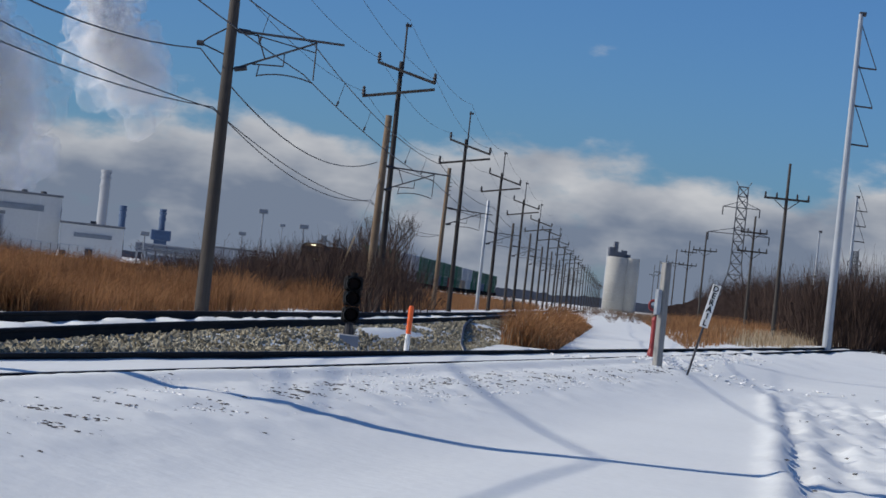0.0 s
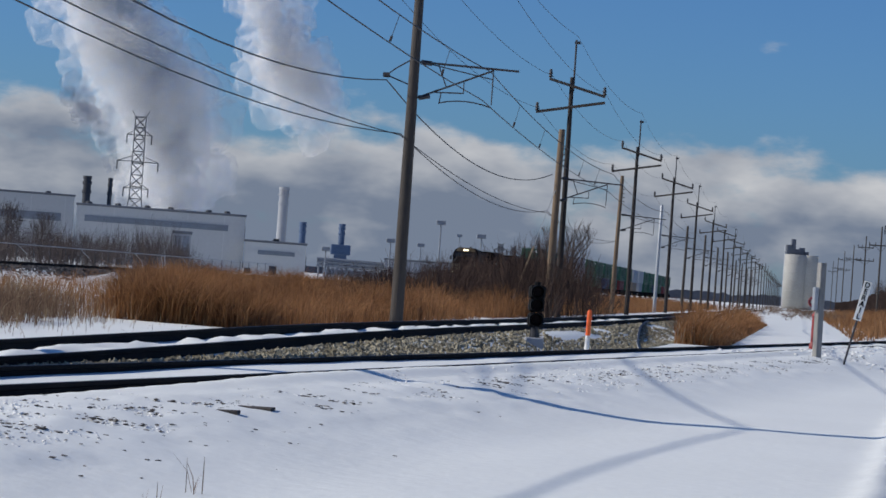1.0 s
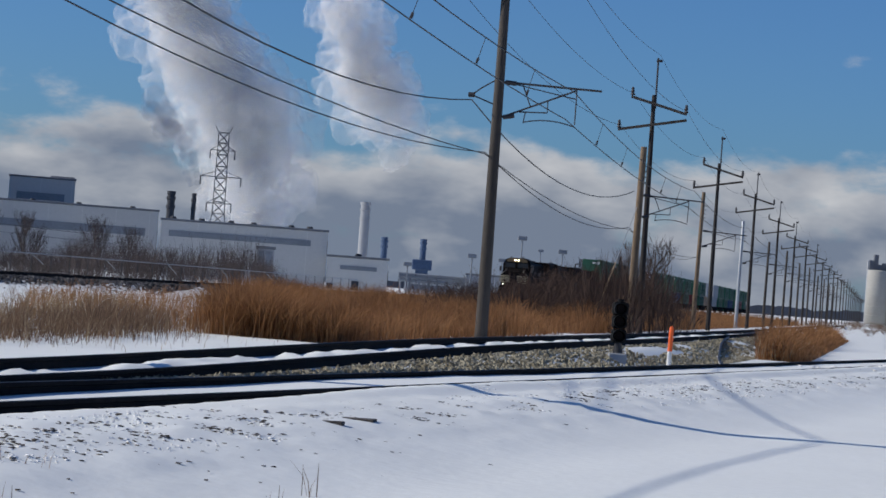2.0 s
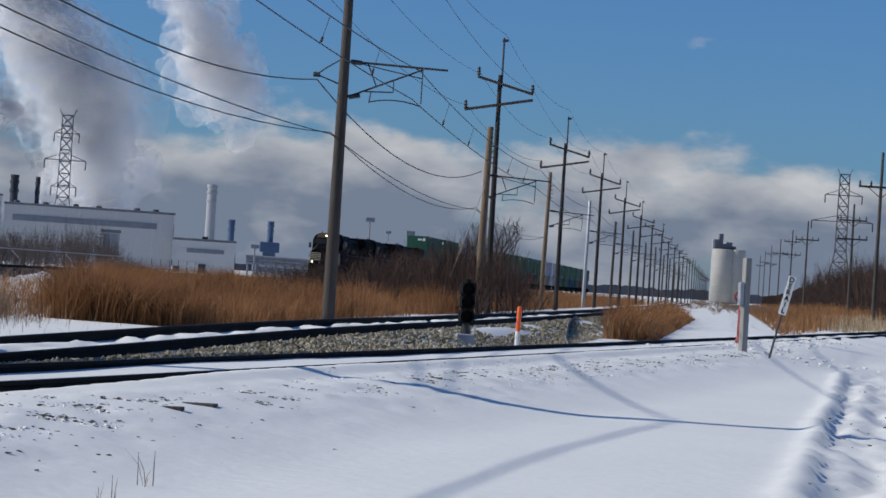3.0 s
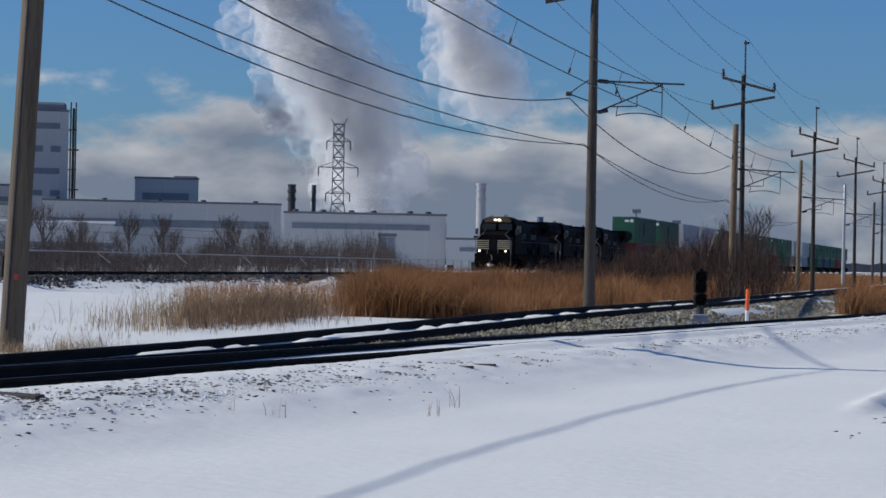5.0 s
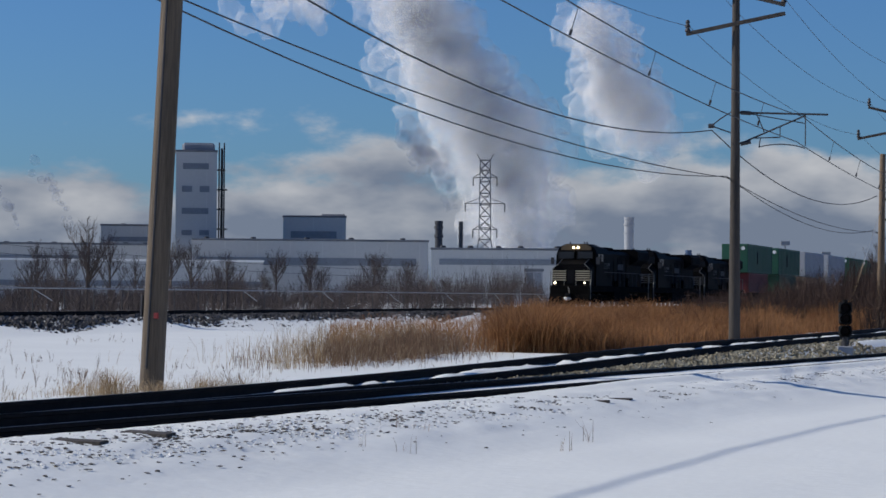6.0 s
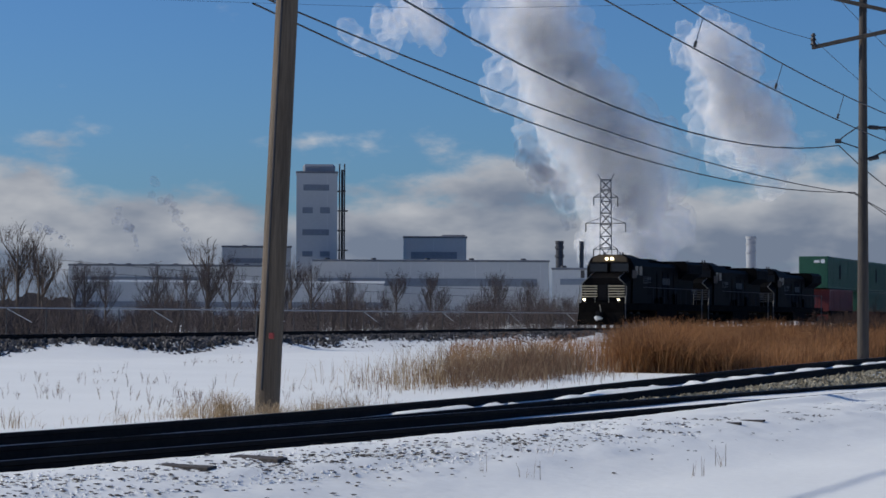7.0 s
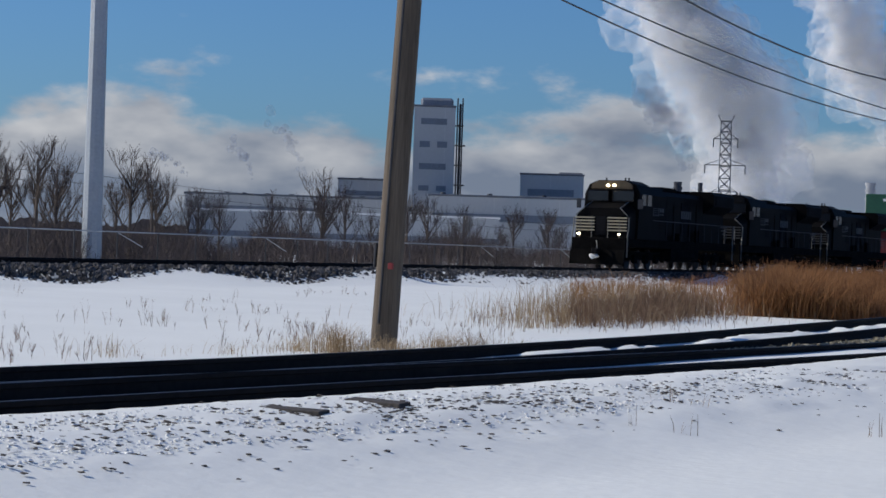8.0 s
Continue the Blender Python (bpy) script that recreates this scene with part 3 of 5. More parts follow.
for k in range(1, 6):            # droppers between the two
    for i in (1, 2):      # the span before the bracket and the one after it
        u = k / 6
        a_, b_ = mess[i].lerp(mess[i + 1], u), cont[i].lerp(cont[i + 1], u)
        a_.z -= 0.5 * 4 * u * (1 - u)
        b_.z -= 0.3 * 4 * u * (1 - u)
        dr = thing("dropper", "thin wire dropper with a small clamp on the catenary", "wire dropper", group="droppers")
        bm = bmesh.new()
        rod(bm, a_, b_, 0.009, seg=5)
        part("wire", bm, M_WIRE, dr)
        bm = bmesh.new()
        rod(bm, a_.lerp(b_, 0.75), a_.lerp(b_, 0.95), 0.035, seg=6)
        part("clamp", bm, M_IRON, dr)
for k, (dx, z) in enumerate(((-1.1, 13.1), (1.75, 12.3), (-1.7, 11.4), (0.1, 15.2))):
    wire_run("thin power wire strung on the pole tops", [over(-1, dx, z), over(0, dx, z)] + [over(i, dx, z - 0.6 * (i > 1)) for i in range(1, 24)], 0.8, 0.010)


# ---- train ----
def loco(label, lit=True):
    """A six-axle diesel: x along its length (front at x = 0, body towards +x), z from the rail."""
    t_ = thing("locomotive", label, "locomotive")
    W = 1.5
    bm = bmesh.new()                     # frame and walkway
    box(bm, 0.5, 22.0, -W, W, 1.15, 1.6, 0.04)
    part("frame", bm, M_GRIME, t_)
    bm = bmesh.new()                     # wide nose, its top sloped down to the front
    prism(bm, [(-1.42, 1.55), (1.42, 1.55), (1.42, 3.1), (1.0, 3.55), (-1.0, 3.55), (-1.42, 3.1)], 0.72, 2.3)
    for v in bm.verts:
        if v.co.x < 1 and v.co.z > 2.6:
            v.co.z -= 0.36 if v.co.z > 3.3 else 0.3
            v.co.x += 0.12
    part("nose", bm, M_BLACK, t_)
    for sy in (-1, 1):
        bm = bmesh.new()
        rod(bm, (0.8, sy * 1.0, 3.2), (2.2, sy * 1.02, 3.57), 0.03, seg=5)
        rod(bm, (0.76, sy * 1.44, 2.8), (0.8, sy * 1.0, 3.2), 0.03, seg=5)
        part("nose_trim", bm, M_RAILING, t_)
    bm = bmesh.new()                     # cab
    prism(bm, [(-1.55, 1.6), (1.55, 1.6), (1.55, 4.0), (1.3, 4.5), (0.8, 4.72), (-0.8, 4.72), (-1.3, 4.5), (-1.55, 4.0)], 2.2, 4.9)
    for v in bm.verts:
        if v.co.x < 2.5 and v.co.z > 3.9:
            v.co.x += 0.3
    cab = part("cab", bm, M_BLACK, t_)
    bm = bmesh.new()
    prism(bm, [(-1.15, 4.26), (1.15, 4.26), (1.1, 4.5), (0.75, 4.69), (-0.75, 4.69), (-1.1, 4.5)], 2.28, 2.52)
    part("number_board", bm, M_GOLD if lit else M_HOODGREY, cab, "tan panel round the headlight")
    for y0, y1 in ((-1.3, -0.12), (0.12, 1.3)):
        bm = bmesh.new()
        box(bm, 2.16, 2.34, y0, y1, 3.6, 4.16, 0.03)
        part("windshield", bm, M_WINDOW, cab, "dark glass")
        bm = bmesh.new()
        for a, b in (((2.15, y0, 3.58), (2.15, y1, 3.58)), ((2.15, y0, 4.18), (2.2, y1, 4.18)), ((2.15, y0, 3.58), (2.17, y0, 4.18)), ((2.15, y1, 3.58), (2.17, y1, 4.18))):
            rod(bm, a, b, 0.03, seg=4)
        part("window_frame", bm, M_HOODGREY, cab)
    for sy in (-1, 1):
        for x0 in (2.75, 3.75):
            bm = bmesh.new()
            box(bm, x0, x0 + 0.8, sy * 1.53, sy * 1.57, 3.4, 4.0, 0.01)
            part("side_window", bm, M_WINDOW, cab, "dark glass")
        bm = bmesh.new()
        box(bm, 2.0, 2.06, sy * 1.6, sy * 1.85, 3.2, 3.7, 0.01)
        part("mirror", bm, M_IRON, cab)
    for y0 in (-0.17, 0.17):
        bm = bmesh.new()
        rod(bm, (2.16, y0, 4.44), (2.34, y0, 4.44), 0.075, seg=12)
        part("headlight", bm, M_LAMP if lit else M_WINDOW, cab, "lit round headlight" if lit else "unlit round headlight")
    bm = bmesh.new()                     # anticlimber and pilot plate
    box(bm, 0.35, 0.72, -1.5, 1.5, 0.9, 1.62, 0.03)
    part("front_plate", bm, M_GRIME, t_)
    for k in range(5):
        for y0, y1 in ((-1.43, -0.36), (0.36, 1.43)):
            bm = bmesh.new()
            z0 = 1.98 + 0.165 * k
            box(bm, 0.66, 0.715, y0, y1, z0, z0 + 0.07)
            part("stripe", bm, M_STRIPE if lit else M_FADED, t_)
    bm = bmesh.new()
    box(bm, 0.68, 0.715, -0.3, 0.3, 1.75, 2.75, 0.01)
    part("nose_door", bm, M_HOODGREY, t_)
    for y0 in (-1.1, -0.45, 0.45, 1.1):
        bm = bmesh.new()
        rod(bm, (0.5, y0, 1.6), (0.5, y0, 2.5), 0.022, seg=5)
        part("front_handrail", bm, M_RAILING, t_)
    for sy, rr in ((-1, 0.05), (1, 0.065)):
        bm = bmesh.new()
        rod(bm, (0.28, sy * 1.12, 1.8), (0.45, sy * 1.12, 1.8), rr, seg=12)
        part("ditch_light", bm, M_LAMP if lit else M_WINDOW, t_, "lit ditch light" if lit else "unlit ditch light")
    bm = bmesh.new()                     # plough and coupler
    prism(bm, [(-1.5, 0.2), (1.5, 0.2), (1.5, 1.0), (-1.5, 1.0)], 0.25, 0.45)
    for v in bm.verts:
        v.co.x -= 0.35 * (1 - abs(v.co.y) / 1.5) + 0.2 * (v.co.z < 0.5)
    part("plough", bm, M_GRIME, t_)
    bm = bmesh.new()
    box(bm, -0.35, 0.6, -0.16, 0.16, 0.75, 1.05, 0.04)
    part("coupler", bm, M_HOODGREY, t_)
    if lit:
        bm = bmesh.new()                 # snow packed on the coupler
        bmesh.ops.create_icosphere(bm, subdivisions=2, radius=1.0, matrix=Matrix.LocRotScale(Vector((-0.08, 0.05, 0.66)), None, Vector((0.2, 0.3, 0.12))))
        for v in bm.verts:
            v.co += v.co.normalized() * 0.16 * noise.noise(v.co * 6)
        part("packed_snow", bm, M_SNOWLUMP, t_, "white packed snow")
        bm = bmesh.new()
        rod(bm, (-0.15, -0.12, 0.75), (0.05, -0.02, 1.35), 0.035, seg=6)
        rod(bm, (0.05, -0.02, 1.35), (0.3, 0.1, 1.45), 0.035, seg=6)
        part("brake_hose", bm, M_RAILING, t_)
    bm = bmesh.new()                     # equipment cab and hoods
    prism(bm, [(-1.5, 1.6), (1.5, 1.6), (1.5, 4.0), (1.1, 4.5), (-1.1, 4.5), (-1.5, 4.0)], 4.95, 7.4)
    part("equipment_cabinet", bm, M_BLACK, t_)
    bm = bmesh.new()
    prism(bm, [(-0.95, 1.6), (0.95, 1.6), (0.95, 4.1), (0.7, 4.35), (-0.7, 4.35), (-0.95, 4.1)], 7.4, 16.6)
    hood = part("engine_hood", bm, M_BLACK, t_)
    for k in range(6):
        for sy in (-1, 1):
            bm = bmesh.new()
            box(bm, 7.6 + 1.5 * k, 8.9 + 1.5 * k, sy * 0.955, sy * 0.985, 1.9, 3.6 + 0.2 * (k % 2), 0.01)
            part("hood_door", bm, M_HOODGREY if k in (0, 3) else M_BLACK, hood)
    bm = bmesh.new()
    box(bm, 9.5, 12.2, -0.6, 0.6, 4.3, 4.62, 0.08)
    part("exhaust_housing", bm, M_GRIME, hood)
    bm = bmesh.new()
    box(bm, 7.0, 8.6, -0.95, 0.95, 4.2, 4.5, 0.06)
    part("fan_housing", bm, M_HOODGREY, hood)
    for k in range(3):
        bm = bmesh.new()
        rod(bm, (13.2 + 1.1 * k, 0, 4.3), (13.2 + 1.1 * k, 0, 4.52), 0.48, seg=14)
        part("roof_fan", bm, M_GRIME, hood)
    bm = bmesh.new()                     # flared radiator
    prism(bm, [(-0.95, 1.6), (0.95, 1.6), (0.95, 3.3), (1.6, 3.75), (1.6, 4.4), (1.35, 4.6), (-1.35, 4.6), (-1.6, 4.4), (-1.6, 3.75), (-0.95, 3.3)], 16.6, 20.9)
    rad = part("radiator", bm, M_BLACK, t_)
    for sy in (-1, 1):
        bm = bmesh.new()
        box(bm, 16.9, 20.6, sy * 1.6, sy * 1.63, 3.82, 4.35, 0.01)
        part("radiator_grille", bm, M_HOODGREY, rad)
    for k, (x0, x1, y0, z0, z1) in enumerate(((5.1, 5.9, 1.515, 3.0, 3.7), (6.2, 7.2, 1.515, 2.2, 3.2), (8.2, 9.2, 0.99, 3.7, 4.05), (12.6, 15.9, 0.99, 3.65, 4.05))):
        bm = bmesh.new()                 # side grilles
        for i in range(6):
            zz = z0 + (z1 - z0) * i / 6
            box(bm, x0, x1, -y0 - 0.02, -y0, zz, zz + (z1 - z0) * 0.09)
        part("side_grille", bm, M_HOODGREY, t_)
    for x0, x1, z1 in ((14.3, 14.9, 2.3), (10.4, 11.4, 2.05)):
        bm = bmesh.new()
        box(bm, x0, x1, -1.42, -1.1, 1.6, z1, 0.03)
        part("walkway_box", bm, M_BLACK, t_)
    for x0 in (3.0, 3.9, 5.2):
        bm = bmesh.new()
        box(bm, x0, x0 + 0.6, -0.5, 0.5, 4.5 if x0 < 5 else 4.3, 4.72 if x0 < 5 else 4.55, 0.05)
        part("roof_box", bm, M_HOODGREY, t_)
    bm = bmesh.new()                     # fuel tank
    prism(bm, [(-1.4, 0.45), (1.4, 0.45), (1.5, 0.7), (1.5, 1.15), (-1.5, 1.15), (-1.5, 0.7)], 8.6, 14.0)
    part("fuel_tank", bm, M_GRIME, t_)
    for x0 in (2.0, 15.2):               # trucks and wheels
        for sy in (-1, 1):
            bm = bmesh.new()
            box(bm, x0, x0 + 5.4, sy * 1.0, sy * 1.2, 0.5, 0.95, 0.05)
            for k in range(3):
                box(bm, x0 + 0.45 + 1.9 * k, x0 + 0.95 + 1.9 * k, sy * 1.18, sy * 1.32, 0.35, 0.75, 0.04)
            part("truck_frame", bm, M_GRIME, t_)
        for k in range(3):
            bm = bmesh.new()
            for sy in (-1, 1):
                rod(bm, (x0 + 0.7 + 1.9 * k, sy * 0.7, 0.53), (x0 + 0.7 + 1.9 * k, sy * 0.84, 0.53), 0.53, seg=20)
            rod(bm, (x0 + 0.7 + 1.9 * k, -0.7, 0.53), (x0 + 0.7 + 1.9 * k, 0.7, 0.53), 0.1, seg=8)
            part("wheelset", bm, M_IRON, t_)
    for sy in (-1, 1):                   # walkway handrails, stairs
        bm = bmesh.new()
        rod(bm, (5.0 if sy < 0 else 5.0, sy * 1.5, 2.65), (21.6, sy * 1.5, 2.65), 0.025, seg=5)
        for k in range(10):
            rod(bm, (7.6 + 1.5 * k, sy * 1.5, 1.6), (7.6 + 1.5 * k, sy * 1.5, 2.65), 0.02, seg=5)
        part("handrail", bm, M_IRON, t_)
        for x0 in (0.85, 21.4):
            bm = bmesh.new()
            for k in range(4):
                box(bm, x0 - 0.25, x0 + 0.25, sy * 1.2, sy * 1.52, 0.4 + 0.3 * k, 0.44 + 0.3 * k)
            part("steps", bm, M_GRIME, t_)
            bm = bmesh.new()
            pts = [Vector((x0 - 0.3, sy * 1.53, 0.6)), Vector((x0 - 0.3, sy * 1.53, 1.7)), Vector((x0 - 0.12, sy * 1.53, 2.1)), Vector((x0 - 0.12, sy * 1.53, 2.7))]
            for a, b in zip(pts, pts[1:]):
                rod(bm, a, b, 0.035, seg=5)
            part("grab_rail", bm, M_RAILING, t_)
    for y0 in (-0.5, -0.35, 0.9):
        bm = bmesh.new()
        rod(bm, (3.2 + abs(y0), y0, 4.5), (3.2 + abs(y0), y0, 4.9), 0.05, seg=6)
        part("horn", bm, M_IRON, t_)
    for k in range(4):                   # striped tail
        bm = bmesh.new()
        box(bm, 20.95 - 0.25 * k, 21.6, -1.0, -0.97, 1.95 + 0.2 * k, 2.03 + 0.2 * k)
        part("tail_stripe", bm, M_FADED, t_)
    for x0 in (4.95, 12.0):
        bm = bmesh.new()                 # unreadable side lettering
        for k in range(5):
            box(bm, x0 + 0.42 * k, x0 + 0.3 + 0.42 * k, -1.515 if x0 < 7 else -1.0, -1.51 if x0 < 7 else -0.99, 2.9, 3.35)
        part("lettering", bm, M_FADED, t_)
    return t_


def ribbed_box(bm, x0, x1, w, z0, z1, pitch=0.6):
    box(bm, x0, x1, -w, w, z0, z1, 0.03)
    x = x0 + 0.35
    while x < x1 - 0.3:
        for sy in (-1, 1):
            box(bm, x, x + pitch * 0.45, sy * w, sy * (w + 0.03), z0 + 0.15, z1 - 0.15)
        x += pitch
    for xx in (x0 + 0.02, x1 - 0.22):
        for sy in (-1, 1):
            box(bm, xx, xx + 0.2, sy * (w - 0.02), sy * (w + 0.045), z0, z1)
    return bm


def well_car(label, low, high, low_x=(3.4, 15.6), high_x=(2.4, 18.0)):
    t_ = thing("well_car", label, "container wagon")
    bm = bmesh.new()
    for sy in (-1, 1):
        box(bm, 2.6, 17.4, sy * 1.32, sy * 1.5, 0.35, 1.35, 0.03)
    box(bm, 2.6, 17.4, -1.4, 1.4, 0.3, 0.42)
    part("well", bm, M_GRIME, t_)
    for x0, x1 in ((0.4, 2.9), (17.1, 19.6)):
        bm = bmesh.new()
        box(bm, x0, x1, -1.35, 1.35, 1.0, 1.3, 0.05)
        part("end_platform", bm, M_GRIME, t_)
        bm = bmesh.new()
        for wx in ((x0 + 0.35), (x1 - 0.35)):
            for sy in (-1, 1):
                rod(bm, (wx, sy * 0.7, 0.46), (wx, sy * 0.84, 0.46), 0.46, seg=16)
        part("wheelset", bm, M_IRON, t_)
    bm = bmesh.new()
    part("low_container", ribbed_box(bm, *low_x, 1.22, 0.5, 3.35), low, t_)
    if high:
        bm = bmesh.new()
        c = part("high_container", ribbed_box(bm, *high_x, 1.3, 3.4, 6.3), high, t_)
        if high is M_GREEN:
            bm = bmesh.new()
            rod(bm, (high_x[0] - 0.015, -0.85, 5.85), (high_x[0] - 0.005, -0.85, 5.85), 0.2, seg=16)
            box(bm, high_x[0] - 0.012, high_x[0] - 0.002, -0.55, -0.05, 5.72, 5.95)
            part("logo", bm, M_WHITE, c, "white round mark and bar")
            bm = bmesh.new()
            box(bm, high_x[0] + 5.5, high_x[0] + 6.2, -1.36, -1.345, 4.3, 5.6)
            part("lettering", bm, M_HOODGREY, c)
    return t_


TRAIN = []       # thing, metres behind the front
lead = loco("black diesel locomotive with cream striped nose and lit headlights")
second = loco("black diesel locomotive coupled behind the leading one", False)
third = loco("black diesel locomotive coupled in front of the container wagons", False)
TRAIN += [(lead, 0.0), (second, 22.6), (third, 45.2)]
offset = 68.3
mixes = [(M_MAROON, M_GREEN), (M_GREEN, M_GREEN), (M_TANBOX, M_GREYBOX), (M_GREYBOX, M_GREYBOX), (M_GREEN, M_GREEN), (M_GREEN, M_GREEN), (M_BLUEBOX, M_GREEN), (M_GREEN, M_GREEN)]
names_ = {M_GREEN: "green", M_MAROON: "maroon", M_TANBOX: "tan", M_GREYBOX: "grey", M_BLUEBOX: "dark blue"}
for i in range(18):
    lo, hi = mixes[i % 8]
    TRAIN.append((well_car("well car with a %s container stacked on a %s one" % (names_[hi], names_[lo]), lo, hi), offset))
    offset += 20.1

TRAIN_S0, TRAIN_V = 312.2, 24.25


def train_pose(t, back):
    p = along(TRAIN_S0 - TRAIN_V * t + back, MAIN_Q, MAIN_Z)
    return Matrix.Translation(p) @ pose(0, 0, 0, 0, 0, 90 - LINE_AZ)


# ---- plants ----
def blades(n, place, h, w, tilt=0.25, bend=0.3):
    """Thin bent blades, two quads each, turned any way."""
    verts, faces = [], []
    for _ in range(n):
        got = place()
        if got is None:
            continue
        p, k = got
        hh = h * k * random.uniform(0.55, 1.15)
        ww = w * random.uniform(0.6, 1.3)
        a = random.uniform(0, 2 * math.pi)
        lean = Vector((math.cos(a), math.sin(a), 0)) * hh * random.gauss(0, tilt)
        side = Vector((math.cos(a + 1.4), math.sin(a + 1.4), 0)) * ww * 0.5
        b = len(verts)
        mid = p + lean * 0.4 + Vector((0, 0, hh * 0.55))
        top = p + lean * (1 + bend) + Vector((0, 0, hh * (1 - 0.1 * bend)))
        verts += [p - side, p + side, mid + side * 0.9, mid - side * 0.9, top + side * 0.35, top - side * 0.35]
        faces += [(b, b + 1, b + 2, b + 3), (b + 3, b + 2, b + 4, b + 5)]
    return verts, faces


def field_place():
    s = 62 + 330 * random.random() ** 1.7
    q = random.uniform(13.5, 33)
    p = along(s, q)
    az = math.degrees(math.atan2(p.x, p.y))
    if p.x > far_x(p.y) - 2.3 - 0.9 * noise.noise(Vector((p.y * 0.2, 1, 6))) or az < -9.6 or random.random() > 0.13 + 0.87 * smooth01(-5.9, -4.3, az):
        return None
    k = 0.78 + 0.5 * noise.noise(Vector((p.x * 0.12, p.y * 0.06, 0))) + 0.6 * noise.noise(Vector((p.x * 0.55, p.y * 0.3, 4)))
    k *= 0.5 + 0.56 * smooth01(-6.3, -4.7, az) - 0.17 * smooth01(-4.2, -3.2, az)
    if k < 0.3:
        return None
    return Vector((p.x, p.y, ground_z(p.x, p.y) - 0.03)), k


v, f = blades(290000, field_place, 1.36, 0.016, 0.5, 0.6)
stuff("dry_grass", v, f, M_GRASS, "dense rust brown dry grass beside the tracks", "grass")


def middle_place():
    s = 84 + 90 * random.random() ** 1.3
    q = random.uniform(2.6, 8.5)
    p = along(s, q)
    if p.x < far_x(p.y) + 3.0 or p.x > near_x(p.y) - 2.0 + (p.y - 100) * 0.0 or (p.x - near_x(p.y)) * 0.95 > -2.2:
        return None
    k = 0.9 + 0.5 * noise.noise(Vector((p.x * 0.3, p.y * 0.12, 0)))
    return Vector((p.x, p.y, ground_z(p.x, p.y) - 0.03)), k * smooth01(2.2, 4.0, q)


v, f = blades(36000, middle_place, 1.3, 0.026, 0.42, 0.55)
stuff("dry_grass", v, f, M_GRASS, "clump of brown dry grass between the sidings", "grass")
v, f = blades(6000, lambda: (lambda g: g if g and g[0].y < 112 else None)(middle_place()), 0.95, 0.03, 0.35, 0.4)
stuff("pale_straw", v, f, M_STRAW, "pale straw at the edge of the brown grass", "grass")



def weed_place():
    """Thin stalks in the snow behind the far siding."""
    s = 18 + 75 * random.random()
    q = 14.8 + 16 * random.random() ** 1.5
    p = along(s, q)
    az = math.degrees(math.atan2(p.x, p.y))
    if az > -8 or az < -26 or p.x > far_x(p.y) - 2.2:
        return None
    thick = smooth01(-12.5, -9.5, az) + 0.3
    if noise.noise(Vector((p.x * 0.35, p.y * 0.22, 9))) + thick * 0.5 < 0.2 + 0.25 * smooth01(17, 24, q):
        return None
    return Vector((p.x, p.y, ground_z(p.x, p.y) - 0.03)), 0.45 + 0.5 * smooth01(-13, -9, az) + 0.25 * random.random()


def clump_of(cx, cy, r, n, h, material, label, tilt=0.35, w=0.009):
    def place():
        a, d = random.uniform(0, 6.283), abs(random.gauss(0, r))
        x, y = cx + d * math.cos(a), cy + 1.4 * d * math.sin(a)
        return Vector((x, y, ground_z(x, y) - 0.03)), max(0.35, 1.1 - d / r * 0.3)
    v_, f_ = blades(n, place, h, w, tilt, 0.5)
    stuff("straw_clump", v_, f_, material, label, "grass")


for az, d, r, n, h in ((-15.9, 32.3, 0.5, 520, 0.46), (-13.3, 33, 0.5, 340, 0.36), (-16.8, 32.5, 0.45, 160, 0.26), (-12.3, 34, 0.6, 260, 0.4), (-14.6, 32.5, 0.4, 240, 0.3), (-18.6, 31, 0.5, 60, 0.25), (-21.8, 29.5, 0.6, 60, 0.3)):
    p = bearing(az, d)
    clump_of(p.x, p.y, r, n, h, M_STRAW, "pale straw tuft in the snow by the track", 0.6, 0.007)
for az, d, r, n in ((-9.9, 52, 1.9, 420), (-8.6, 60, 1.9, 380), (-7.4, 64, 1.7, 420), (-10.6, 47, 1.1, 150)):
    p = bearing(az, d)
    clump_of(p.x, p.y, r, n, 0.95, M_STRAW, "tall pale straw in the snow by the track", 0.36, 0.010)
for az, d, r, n, h in ((-9.4, 50, 1.3, 240, 0.6), (-8.4, 54, 1.3, 320, 0.65), (-7.5, 57, 1.2, 420, 0.7), (-6.6, 62, 1.3, 400, 0.7)):
    p = bearing(az, d)
    clump_of(p.x, p.y, r, n, h, M_WEED, "dark dead weeds by the track", 0.42, 0.010)


def right_grass():
    s = 105 + 330 * random.random() ** 1.5
    q = -2.2 - (0.03 * s + 34) * random.random()
    p = along(s, q)
    if (p.x - near_x(p.y)) * 0.95 > -3.5 - 0.05 * max(0, s - 120):
        return None
    k = 0.8 + 0.5 * noise.noise(Vector((p.x * 0.15, p.y * 0.05, 1)))
    return Vector((p.x, p.y, -0.05)), k * (0.35 + 0.65 * smooth01(2.2, 5.0, -q)) * (1 + 0.3 * smooth01(150, 300, s))


v, f = blades(52000, right_grass, 1.45, 0.04, 0.4, 0.5)
stuff("dry_grass", v, f, M_GRASS, "brown dry grass in front of the bare wood", "grass")


def straw_right():
    s = random.uniform(150, 235)
    p = along(s, -random.uniform(6, 22))
    if (p.x - near_x(p.y)) * 0.95 > -3.0:
        return None
    return Vector((p.x, p.y, -0.05)), 0.7 + 0.5 * noise.noise(Vector((p.x * 0.2, p.y * 0.1, 8)))


v, f = blades(5000, straw_right, 1.3, 0.05)
stuff("dry_straw", v, f, M_STRAW, "pale dry straw beside the siding", "grass")


